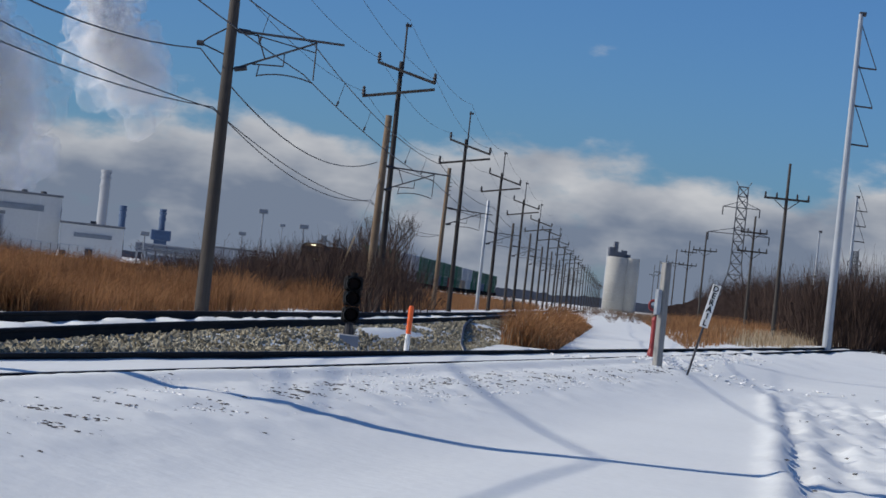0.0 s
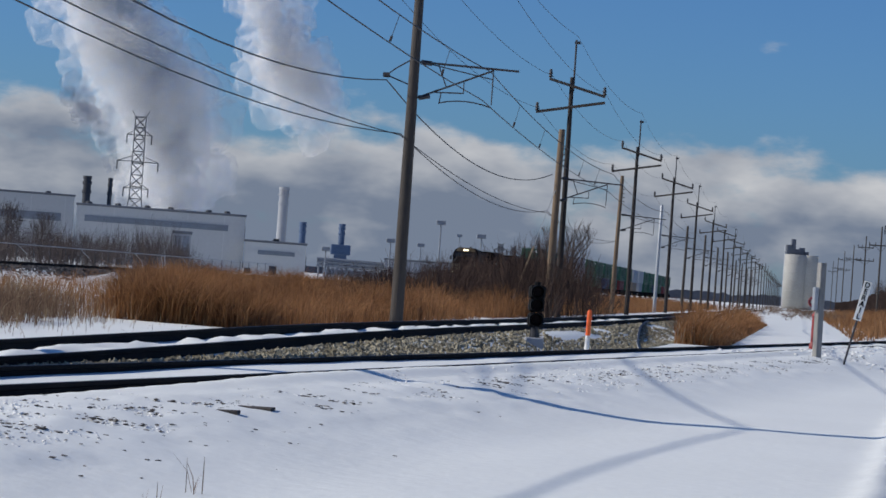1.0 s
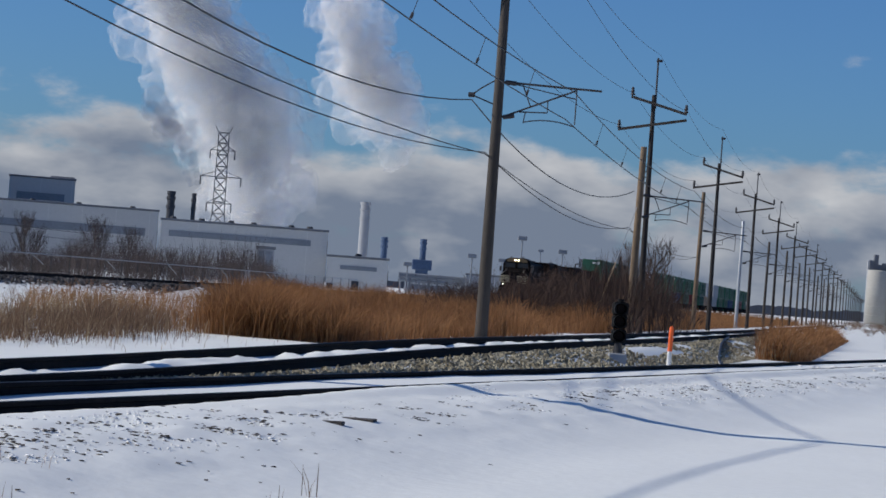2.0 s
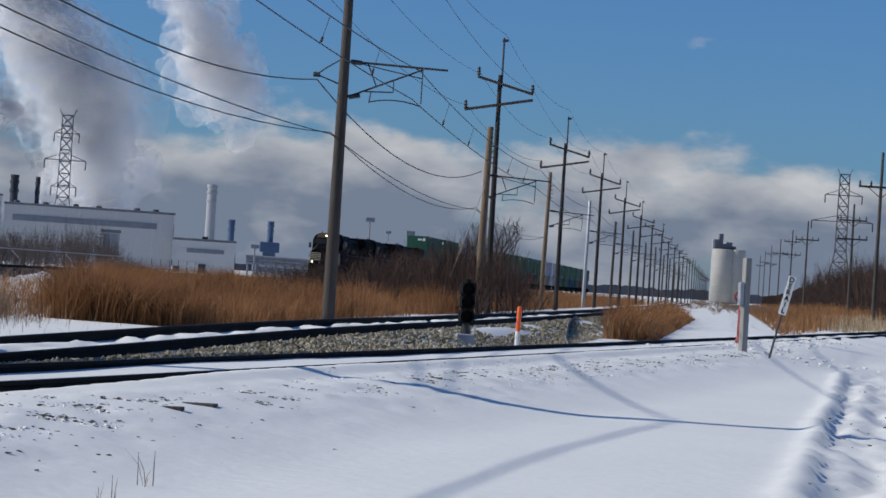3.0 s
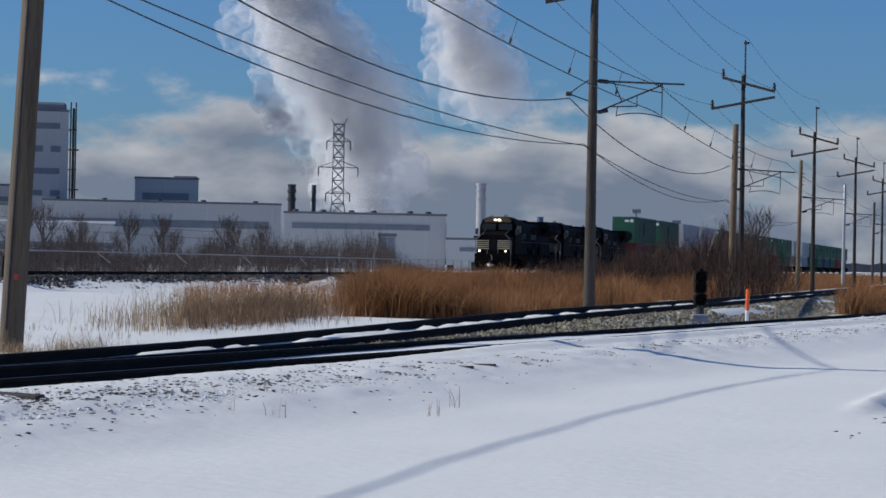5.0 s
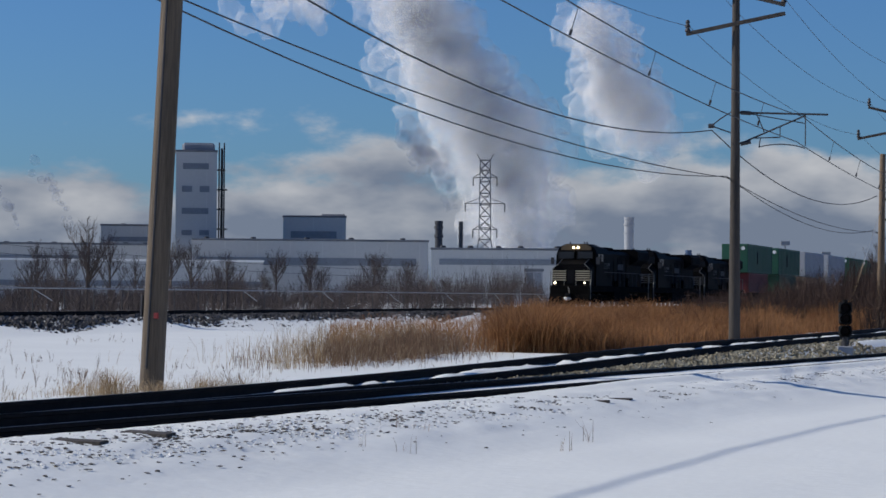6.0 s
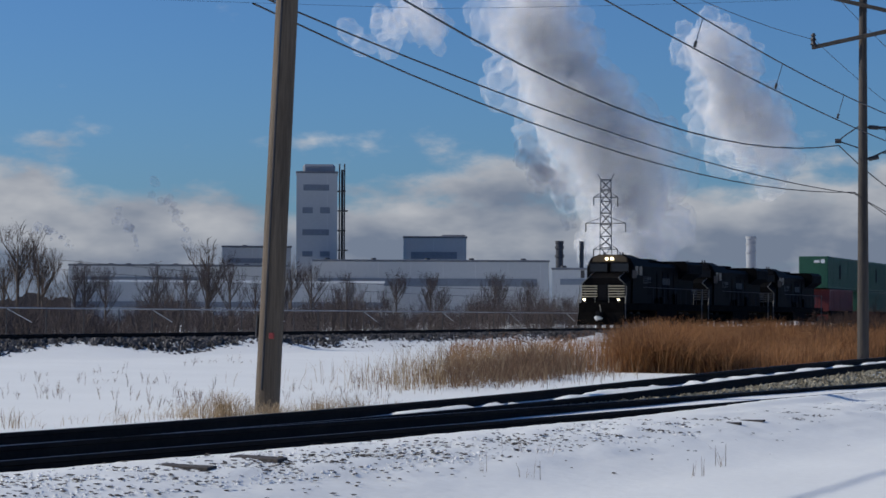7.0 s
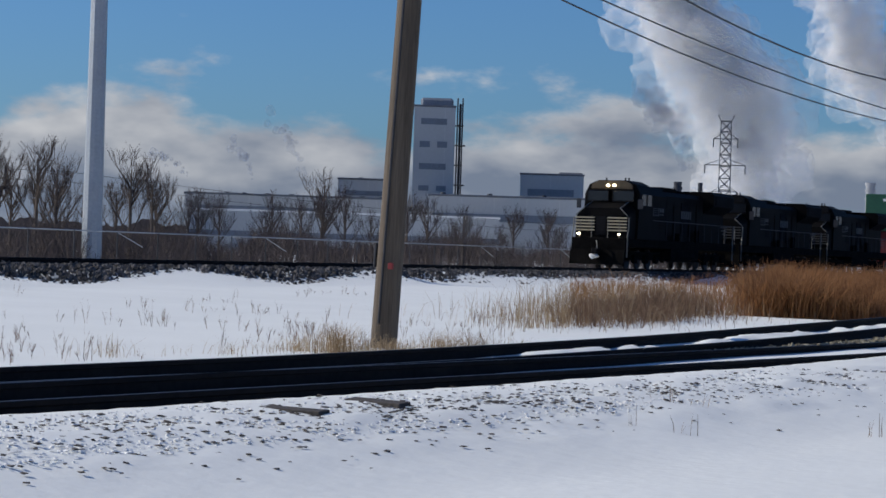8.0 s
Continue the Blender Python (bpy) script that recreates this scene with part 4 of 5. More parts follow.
def twigs(verts, faces, base, h, spread, n, r):
    """A bare shrub: stems that fork twice, drawn as thin three-sided strips."""
    def strip(a, b, w0, w1):
        d = (b - a)
        side = d.cross(Vector((random.uniform(-1, 1), random.uniform(-1, 1), random.uniform(-0.3, 0.3))))
        side = side.normalized() if side.length > 1e-5 else Vector((1, 0, 0))
        k = len(verts)
        verts.extend([a - side * w0, a + side * w0, b + side * w1, b - side * w1])
        faces.append((k, k + 1, k + 2, k + 3))
    for _ in range(n):
        a = random.uniform(0, 6.283)
        out = Vector((math.cos(a), math.sin(a), 0))
        p = base + out * random.uniform(0, 0.3) * spread
        top = p + out * spread * random.uniform(0.1, 0.55) + Vector((0, 0, h * random.uniform(0.45, 0.75)))
        strip(p, top, r, r * 0.6)
        for _ in range(4):
            b = p.lerp(top, random.uniform(0.35, 1.0))
            a2 = a + random.gauss(0, 1.1)
            e = b + Vector((math.cos(a2), math.sin(a2), 0)) * spread * random.uniform(0.1, 0.4) + Vector((0, 0, h * random.uniform(0.12, 0.36)))
            strip(b, e, r * 0.6, r * 0.3)
            for _ in range(2):
                c = b.lerp(e, random.uniform(0.3, 1.0))
                a3 = a2 + random.gauss(0, 1.0)
                strip(c, c + Vector((math.cos(a3), math.sin(a3), 0)) * spread * random.uniform(0.05, 0.22) + Vector((0, 0, h * random.uniform(0.04, 0.18))), r * 0.35, r * 0.18)


def shrubbery(label, spots, material):
    verts, faces = [], []
    for p, h, sp, n, r in spots:
        twigs(verts, faces, p, h, sp, n, r)
    stuff("bare_shrubs", verts, faces, material, label, "shrubs")


# branching dead weeds in the snow behind the far siding
v, f = [], []
for _ in range(1700):
    got = weed_place()
    if got:
        twigs(v, f, got[0], 0.55 * got[1] * random.uniform(0.5, 1.4), 0.15, random.choice((1, 2, 2)), 0.0045)
stuff("dead_weeds", v, f, M_WEED, "thin branching dead weeds standing in the snow", "weeds")

v, f = [], []
for az, d, n in ((-9.6, 50, 26), (-8.9, 53, 40), (-8.2, 55, 55), (-7.5, 58, 60), (-6.8, 62, 50)):
    for _ in range(n):
        p = bearing(az + random.gauss(0, 0.45), d + random.gauss(0, 2.0))
        twigs(v, f, Vector((p.x, p.y, ground_z(p.x, p.y) - 0.03)), random.uniform(0.5, 1.05), 0.45, 3, 0.007)
stuff("dead_weeds", v, f, M_WEED, "dark branching dead weeds at the edge of the grass", "weeds")

# shrubs behind the main line
spots = []
for _ in range(900):
    az = random.uniform(-25.5, -3.4)
    q = random.uniform(49, 70)
    d = q / math.sin(radians(LINE_AZ - az))
    p = bearing(az, d, 0.0)
    k = 0.85 + 0.5 * noise.noise(Vector((az * 0.7, 0, 0)))
    h = (3.0 + 0.018 * (d - 120)) * k * random.uniform(0.7, 1.2)
    h *= 0.8 + 0.2 * smooth01(-9.5, -12.0, az) if az < -9 else 1.0
    if az > -5.2:
        h *= 1 - 0.75 * smooth01(-5.2, -3.4, az)
    spots.append((p, h * (0.98 if az > -9 else 0.88), 1.3, 10, 0.015))
shrubbery("bare grey brown shrubs behind the main line", spots, M_TWIG)
# shrubs in the grass by the power poles
spots = []
for _ in range(230):
    az = random.triangular(-1.5, 5.6, 3.8)
    d = random.uniform(118, 190)
    p = bearing(az, d, 0.0)
    top = 0.13 + 0.87 * smooth01(-1.5, 4.2, az) * (1 - 0.75 * smooth01(4.6, 5.7, az))
    spots.append((p, max(1.2, (1.6 + d * math.tan(radians(top))) * random.uniform(0.55, 1.1)), 1.5, 13, 0.017))
shrubbery("bare red brown shrubs in the dry grass", spots, M_TWIGRED)
# low brush across the far end of the path between the sidings
spots = []
for _ in range(120):
    s = 250 + 330 * random.random()
    p = along(s, random.uniform(-9, 9), -0.05)
    spots.append((p, random.uniform(0.7, 1.7), 1.6, 9, 0.02))
shrubbery("low bare brown brush far down the sidings", spots, M_WEED)
# wood on the far side of the crossing
spots = []
for _ in range(900):
    s = 205 + 900 * random.random() ** 1.7
    q = -(10 + 0.02 * s + random.uniform(0, 1) * (14 + 0.055 * s))
    p = along(s, q, 0.0)
    h = (6.3 + 0.009 * s) * random.uniform(0.65, 1.15) * (0.55 + 0.45 * smooth01(8, 22, -q))
    spots.append((p, h, 2.0 + 0.002 * s, 15, 0.017 + 0.00006 * s))
shrubbery("dense bare brown wood beyond the siding", spots, M_TWIGRED)


def bare_tree(p, h, label):
    t_ = thing("bare_tree", label, "tree", Matrix.Translation(p), "bare trees")
    bm = bmesh.new()
    lathe(bm, [(h * 0.024, -0.3), (h * 0.019, 0.05 * h), (h * 0.013, 0.4 * h), (h * 0.005, 0.8 * h)], 7)
    limbs = []
    for k in range(9):
        z = h * random.uniform(0.22, 0.68)
        a = k * 2.4 + random.uniform(-0.4, 0.4)
        ln = (h - z) * random.uniform(0.45, 0.72)
        e = Vector((math.cos(a) * ln * 0.55, math.sin(a) * ln * 0.55, z + ln * 0.8))
        rod(bm, (0, 0, z), e, h * 0.008, h * 0.003, 5)
        limbs.append((Vector((0, 0, z)), e))
    part("trunk", bm, M_BARK, t_)
    verts, faces = [], []
    for a, e in limbs + [(Vector((0, 0, 0.5 * h)), Vector((0, 0, 0.85 * h)))]:
        for _ in range(11):
            b = a.lerp(e, random.uniform(0.3, 1.0))
            twigs(verts, faces, b, h * 0.2, h * 0.12, 1, h * 0.0024)
    me = bpy.data.meshes.new("crown")
    me.from_pydata([tuple(v) for v in verts], [], faces)
    me.materials.append(M_TWIG)
    c = new("crown", me)
    c.parent = t_
    return t_


for az, q, el in ((-24.52, 60, 1.8), (-23.42, 58, 1.85), (-22.42, 60, 1.95), (-21.92, 64, 1.7), (-20.18, 58, 1.79), (-19.63, 62, 1.39), (-18.53, 60, 1.09), (-16.74, 60, 0.99), (-15.5, 58, 1.54), (-14.95, 62, 1.09), (-13.46, 60, 1.09), (-10.87, 60, 0.93), (-10.04, 61, 0.88), (-8.47, 60, 0.91), (4.51, 28, 1.28), (3.89, 27, 1.12)):
    d = q / math.sin(radians(LINE_AZ - az)) if q > 40 else 155.0
    bare_tree(bearing(az, d), rise(el, d) * 1.2, "bare grey tree with thin spreading twigs")



for k in range(22):            # thin trees among the shrubs behind the main line
    az = -24.5 + 17.5 * (k + random.uniform(-0.4, 0.4)) / 21
    q = random.uniform(50, 66)
    d = q / math.sin(radians(LINE_AZ - az))
    bare_tree(bearing(az, d, 0.3), random.uniform(3.2, 4.9), "slim bare tree among grey shrubs")


# ---- fence behind the main line ----
fence = thing("chain_link_fence", "chain link fence with a pale top rail behind the main line", "fence")
FENCE_Q = 46.5
for k in range(0, 62):
    s0 = 15 + 3.2 * k
    bm = bmesh.new()
    p = along(s0, FENCE_Q, 0)
    rod(bm, (p.x, p.y, -0.3), (p.x, p.y, 1.9), 0.025, seg=6)
    part("post", bm, M_IRON, fence)
    bm = bmesh.new()
    p2 = along(s0 + 3.2, FENCE_Q, 0)
    rod(bm, (p.x, p.y, 1.87), (p2.x, p2.y, 1.87), 0.024, seg=6)
    part("top_rail", bm, M_STEEL, fence)
    if k % 4 == 0:
        bm = bmesh.new()
        p2 = along(s0 + 2.0, FENCE_Q, 0)
        rod(bm, (p.x, p.y, 1.85), (p2.x, p2.y, 1.3), 0.02, seg=6)
        part("brace", bm, M_STEEL, fence)


# ---- factory far behind the main line ----
def hall(label, az0, az1, d, el_top, depth, bands=(), material=None, yaw=0.0, name="factory_hall", vents=0, side=None, snow=False):
    """A block whose front runs from one bearing to another; bands are x from, x to, z from, z to in shares of the front."""
    a, b = bearing(az0, d), bearing(az1, d)
    x_axis = (b - a).normalized()
    m = Matrix(((x_axis.x, -x_axis.y, 0, a.x), (x_axis.y, x_axis.x, 0, a.y), (0, 0, 1, 0), (0, 0, 0, 1)))
    w, h = (b - a).length, rise(el_top, d)
    t_ = thing(name, label, "factory building", m)
    bm = bmesh.new()
    box(bm, 0, w, 0, depth, -0.6, h)
    part("wall", bm, material or M_CLAD, t_)
    bm = bmesh.new()
    box(bm, -0.15, w + 0.15, -0.15, depth + 0.15, h, h + 0.35, 0.08)
    part("roof", bm, M_ROOF if not snow else M_SNOWLUMP, t_)
    for x0, x1, z0, z1 in bands:
        bm = bmesh.new()
        box(bm, x0 * w, x1 * w, -0.1, 0.2, z0 * h, z1 * h)
        part("louvre_band", bm, M_BAND, t_)
    if side:
        bm = bmesh.new()
        box(bm, w - 0.2, w + 0.1, 0.06 * depth, 0.9 * depth, side[0] * h, side[1] * h)
        part("louvre_band", bm, M_GLASSDARK, t_)
    k = 0
    while k * 5.5 < w:                       # cladding seams
        bm = bmesh.new()
        box(bm, k * 5.5, k * 5.5 + 0.12, -0.05, 0.05, -0.5, h - 0.1)
        part("seam", bm, M_CLADLIGHT, t_)
        k += 1
    for k in range(vents):
        bm = bmesh.new()
        x = w * (k + 0.5 + random.uniform(-0.25, 0.25)) / vents
        lathe(bm, [(0.3, h), (0.3, h + 0.4), (0.5, h + 0.5), (0.42, h + 0.8)], 10, Matrix.Translation((x, depth * 0.3, 0)))
        part("roof_vent", bm, M_RUSTGREY, t_)
    return t_, w, h, depth


FD = 430.0
tower, tw, th, td = hall("tall white factory tower with window strips", -13.24, -12.26, FD, 3.42, 9, [(0.17, 0.8, 0.885, 0.925), (0.15, 0.8, 0.59, 0.63), (0.15, 0.4, 0.735, 0.775), (0.58, 0.82, 0.735, 0.775), (0.15, 0.4, 0.45, 0.485), (0.58, 0.82, 0.45, 0.485), (0.15, 0.45, 0.3, 0.33)], M_CLAD, name="factory_tower")
bm = bmesh.new()
box(bm, 1.1, tw - 0.4, 1, td - 1, th, th + 1.7, 0.4)
part("penthouse", bm, M_BAND, tower)
bm = bmesh.new()
for k in range(5):
    box(bm, tw - 0.1, tw + 1.5 + 0.4 * (k % 2), 0.5, 2.5, th * (0.36 + 0.13 * k), th * (0.36 + 0.13 * k) + 0.2)
for xx in (0.4, 1.3):
    rod(bm, (tw + xx, 1.5, th * 0.3), (tw + xx, 1.5, th + 1.8), 0.13, seg=8)
rod(bm, (tw + 0.9, 2.5, th * 0.25), (tw + 0.9, 2.5, th + 0.8), 0.24, seg=10)
part("pipe_stairs", bm, M_IRON, tower, "dark pipes and landings")
bm = bmesh.new()
box(bm, 0.0, tw + 1.5, -1.2, 0.1, -0.5, th * 0.36, 0.1)
part("base_annexe", bm, M_CLAD, tower)
hall("long low white factory hall with a dark louvre band", -12.84, -7.18, FD - 25, 1.31, 26, [(0.02, 0.95, 0.62, 0.74)], vents=5, side=(0.55, 0.72))
hall("lower white hall with a snowy roof", -18.53, -11.14, FD - 40, 0.79, 10, [(0.0, 1.0, 0.42, 0.55)], snow=True)
b2, w2, h2, d2 = hall("white roof building on the factory hall", -10.67, -9.16, FD + 10, 1.88, 130, [(0.12, 0.85, 0.76, 0.84)], side=(0.74, 0.86))
bm = bmesh.new()
box(bm, w2 * 0.6, w2 + 0.1, 14, 60, h2, h2 + 1.1, 0.3)
part("roof_monitor", bm, M_ROOF, b2)
hall("long white factory hall with roof vents", -18.63, -13.46, FD - 15, 1.17, 50, [(0.06, 0.62, 0.72, 0.82)], vents=9)
hall("low pale factory annexe", -15.0, -13.36, FD + 15, 1.63, 40, [(0.1, 0.9, 0.8, 0.86)], vents=1)
hall("white factory hall with a dark louvre band", -7.1, -3.2, FD - 60, 1.13, 22, [(0.05, 0.9, 0.74, 0.84)], vents=6, side=(0.6, 0.85))
b3, w3, h3, d3 = hall("low pale factory hall", -3.18, -1.74, FD - 62, 0.57, 26, [(0.22, 0.82, 0.66, 0.78)], M_CLADLIGHT, vents=1, side=(0.35, 0.7))
for k in range(2):
    bm = bmesh.new()
    box(bm, w3 * (0.02 + 0.4 * k), w3 * (0.12 + 0.42 * k), -0.2, 0.3, -0.5, h3 * (0.25 + 0.1 * k))
    part("loading_door", bm, M_GLASSDARK, b3)
tr, trw, trh, _ = hall("transformer house with dark panels", -4.81, -4.4, FD - 130, 0.63, 4, [(0.1, 0.45, 0.3, 0.95), (0.55, 0.9, 0.3, 0.95)], M_CONCRETE2, name="equipment_house")
hall("long low grey shed", 0.08, 2.86, FD + 40, 0.38, 20, [(0.0, 1.0, 0.5, 0.58)], M_CONCRETE2)
hall("pale low shed behind the pipe rack", -1.35, -0.02, FD + 90, 0.24, 20, [(0.1, 0.9, 0.3, 0.6)], M_CLAD)


def stack(label, az, d, el, r, material, el0=None, name="chimney"):
    t_ = thing(name, label, "chimney", Matrix.Translation(bearing(az, d)), "chimneys")
    h = rise(el, d)
    bm = bmesh.new()
    lathe(bm, [(r * 1.1, -1), (r, h * 0.4), (r * 0.95, h * 0.96), (r * 1.08, h * 0.965), (r * 1.08, h)], 16)
    part("flue", bm, material, t_)
    for z in (0.8, 0.9):
        bm = bmesh.new()
        lathe(bm, [(r * 1.0, h * z), (r * 1.16, h * z + 0.1), (r * 1.16, h * z + 0.6), (r * 1.12, h * z + 0.6), (r * 1.08, h * z + 0.2)], 16)
        part("gallery", bm, material, t_)
    return t_


stack("dark steel factory stack", -6.93, FD + 8, 1.82, 0.72, M_RUSTGREY)
stack("slim dark steel factory stack", -6.4, FD + 8, 1.81, 0.4, M_RUSTGREY)
stack("tall pale chimney in the distance", -2.42, 1000, 1.92, 2.0, M_CONCRETE2)
stack("blue grey steel stack", -1.9, 620, 1.13, 0.85, M_BLUESTEEL)
bs = stack("blue grey steel stack on a boiler house", -0.98, 620, 1.15, 0.8, M_BLUESTEEL)
bm = bmesh.new()
box(bm, -2.5, 2.5, -2, 2, rise(0.42, 620), rise(0.66, 620), 0.2)
box(bm, -1.6, 1.6, -1.5, 1.5, -1, rise(0.42, 620))
part("boiler_house", bm, M_BLUESTEEL, bs)
rack = thing("pipe_rack", "long elevated pipe rack of grey steel", "pipe rack")
for z_el in (0.16, 0.24, 0.30):
    bm = bmesh.new()
    a, b = bearing(-1.5, 480, rise(z_el, 480)), bearing(0.35, 480, rise(z_el - 0.02, 480))
    rod(bm, a, b, 0.3, seg=6)
    part("pipe", bm, M_BAND, rack)
for k in range(9):
    bm = bmesh.new()
    a = bearing(-1.45 + 0.22 * k, 480, -1)
    rod(bm, a, a + Vector((0, 0, rise(0.3, 480) + 1)), 0.22, seg=6)
    part("support", bm, M_BAND, rack)


def flood_mast(az, d, el):
    t_ = thing("floodlight_mast", "tall grey floodlight mast", "light mast", Matrix.Translation(bearing(az, d)), "floodlight masts")
    h = rise(el, d)
    bm = bmesh.new()
    rod(bm, (0, 0, -1), (0, 0, h), 0.22, 0.12, 8)
    part("shaft", bm, M_BAND, t_)
    bm = bmesh.new()
    box(bm, -0.8, 0.8, -0.3, 0.3, h - 0.3, h + 0.5, 0.1)
    part("lamp_head", bm, M_BAND, t_)


for az, d, el in ((1.35, 420, 1.32), (2.31, 430, 1.07), (0.2, 430, 0.82), (-1.3, 450, 0.52), (0.9, 520, 0.77), (1.78, 700, 1.07)):
    flood_mast(az, d, el)


def strut_tower(label, az, d, el, half, arms, turn):
    """A lattice tower: four legs, X bracing and three pairs of arms with insulator strings."""
    t_ = thing("lattice_tower", label, "transmission tower", Matrix.Translation(bearing(az, d)) @ pose(0, 0, 0, 0, 0, turn), "lattice towers")
    h = rise(el, d)
    r = 0.09 * max(1.0, d / 400)
    def w(z):
        u = z / h
        return half * (1 - 0.72 * min(1, u / 0.42)) if u < 0.42 else half * 0.28 * (1 - 0.25 * (u - 0.42))
    zs = [h * u for u in (0, 0.14, 0.27, 0.37, 0.45, 0.53, 0.61, 0.69, 0.77, 0.85, 0.93, 1.0)]
    for sx in (-1, 1):
        for sy in (-1, 1):
            bm = bmesh.new()
            for a, b in zip(zs, zs[1:]):
                rod(bm, (sx * w(a), sy * w(a), a), (sx * w(b), sy * w(b), b), r, seg=4)
            part("leg", bm, M_LATTICE, t_)
    bm = bmesh.new()
    for a, b in zip(zs, zs[1:]):
        for sy in (-1, 1):
            rod(bm, (-w(a), sy * w(a), a), (w(b), sy * w(b), b), r * 0.6, seg=4)
            rod(bm, (w(a), sy * w(a), a), (-w(b), sy * w(b), b), r * 0.6, seg=4)
            rod(bm, (-w(b), sy * w(b), b), (w(b), sy * w(b), b), r * 0.6, seg=4)
            rod(bm, (sy * w(a), -w(a), a), (sy * w(b), w(b), b), r * 0.6, seg=4)
    part("bracing", bm, M_LATTICE, t_)
    for u, ln in arms:
        for sx in (-1, 1):
            bm = bmesh.new()
            z = u * h
            rod(bm, (0, 0, z), (sx * ln, 0, z), r * 0.8, seg=4)
            rod(bm, (0, 0, z + 0.05 * h), (sx * ln, 0, z), r * 0.6, seg=4)
            arm = part("arm", bm, M_LATTICE, t_)
            bm = bmesh.new()
            rod(bm, (sx * ln, 0, z), (sx * ln, 0, z - 0.06 * h), r * 1.1, seg=5)
            part("insulator", bm, M_IRON, arm)
    for sx in (-1, 1):
        bm = bmesh.new()
        rod(bm, (sx * w(h), 0, h), (sx * w(h) * 1.6, 0, h + 0.04 * h), r * 0.7, seg=4)
        part("peak", bm, M_LATTICE, t_)
    return t_


strut_tower("tall steel lattice transmission tower behind the factory", -5.83, 520, 3.28, 4.6, ((0.52, 2.6), (0.70, 4.3), (0.88, 2.6)), 6)
strut_tower("steel lattice transmission tower above the bare wood", 12.34, 620, 3.09, 5.0, ((0.66, 7.6), (0.85, 4.6)), -10)
for az, el in ((2.75, 0.95), (3.05, 0.9)):
    strut_tower("distant steel lattice transmission tower", az, 1600, el, 6.0, ((0.7, 6.0), (0.88, 4.0)), 0)
strut_tower("distant steel lattice transmission tower", 15.12, 1500, 1.9, 7.0, ((0.7, 6.0), (0.88, 4.0)), 0)

# silos down the line
for az, r, top, mm in ((9.67, 5.6, 1.19, M_SILO), (9.98, 4.0, 1.19, M_SILO)):
    d = 1150.0
    t_ = thing("silo", "tall pale concrete storage silo", "silo", Matrix.Translation(bearing(az, d)), "silos")
    bm = bmesh.new()
    lathe(bm, [(r, -1), (r, rise(top, d) - 0.5), (r * 0.97, rise(top, d))], 36)
    part("barrel", bm, mm, t_, smooth=True)
    for k in range(1, 6):
        bm = bmesh.new()
        z = rise(top, d) * k / 6
        lathe(bm, [(r + 0.05, z), (r + 0.12, z + 0.1), (r + 0.05, z + 0.2)], 36)
        part("band", bm, M_SILO, t_)
    if r > 5:
        h = rise(top, d)
        for x, z, s in ((-3.6, 4.5, 1.3), (-1.8, 7.2, 1.0), (0.2, 2.6, 1.4), (2.4, 3.4, 1.2), (4.2, 1.6, 1.2)):
            bm = bmesh.new()
            box(bm, x - s, x + s, -1.5, 1.5, h, h + z, 0.1)
            part("head_house", bm, M_ROOF, t_)
        bm = bmesh.new()
        box(bm, -5.6, -4.4, -1, 1, -1, h + 4.2, 0.1)
        part("elevator_leg", bm, M_CONCRETE2, t_)


# far line of woods and low hills
def far_woods(label, az0, az1, d, el, rough, material, swell=0.0):
    verts, faces = [], []
    n = 240
    for i in range(n + 1):
        az = az0 + (az1 - az0) * i / n
        grow = 0.25 + 0.75 * smooth01(0, swell, az - az0) if swell else 1.0
        h = rise(grow * el * (0.55 + 0.6 * abs(noise.noise(Vector((az * rough, d, 0)))) + 0.15 * noise.noise(Vector((az * rough * 9, d, 3)))), d)
        for dd, z in ((d, -5), (d, h), (d + 60, h * 0.9), (d + 60, -5)):
            verts.append(bearing(az, dd, z))
    for i in range(n):
        for j in range(3):
            a = i * 4 + j
            faces.append((a, a + 4, a + 5, a + 1))
    stuff("far_woods", verts, faces, material, label, "woods")


# distance haze is painted: the blue-grey base colour stands in for the air
M_FARWOOD = mat("haze_tinted_wood", (0.075, 0.085, 0.11), 1.0, vary=0.2, scale=0.02, spec=0.0)
far_woods("low wooded skyline with blue haze in its colour", 2.5, 11.0, 2400, 0.28, 0.6, M_FARWOOD)
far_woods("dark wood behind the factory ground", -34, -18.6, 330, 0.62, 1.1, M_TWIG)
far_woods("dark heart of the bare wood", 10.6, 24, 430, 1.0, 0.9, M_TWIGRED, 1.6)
far_woods("low wooded skyline with blue haze in its colour", -40, 2.6, 1500, 0.2, 0.6, M_FARWOOD)


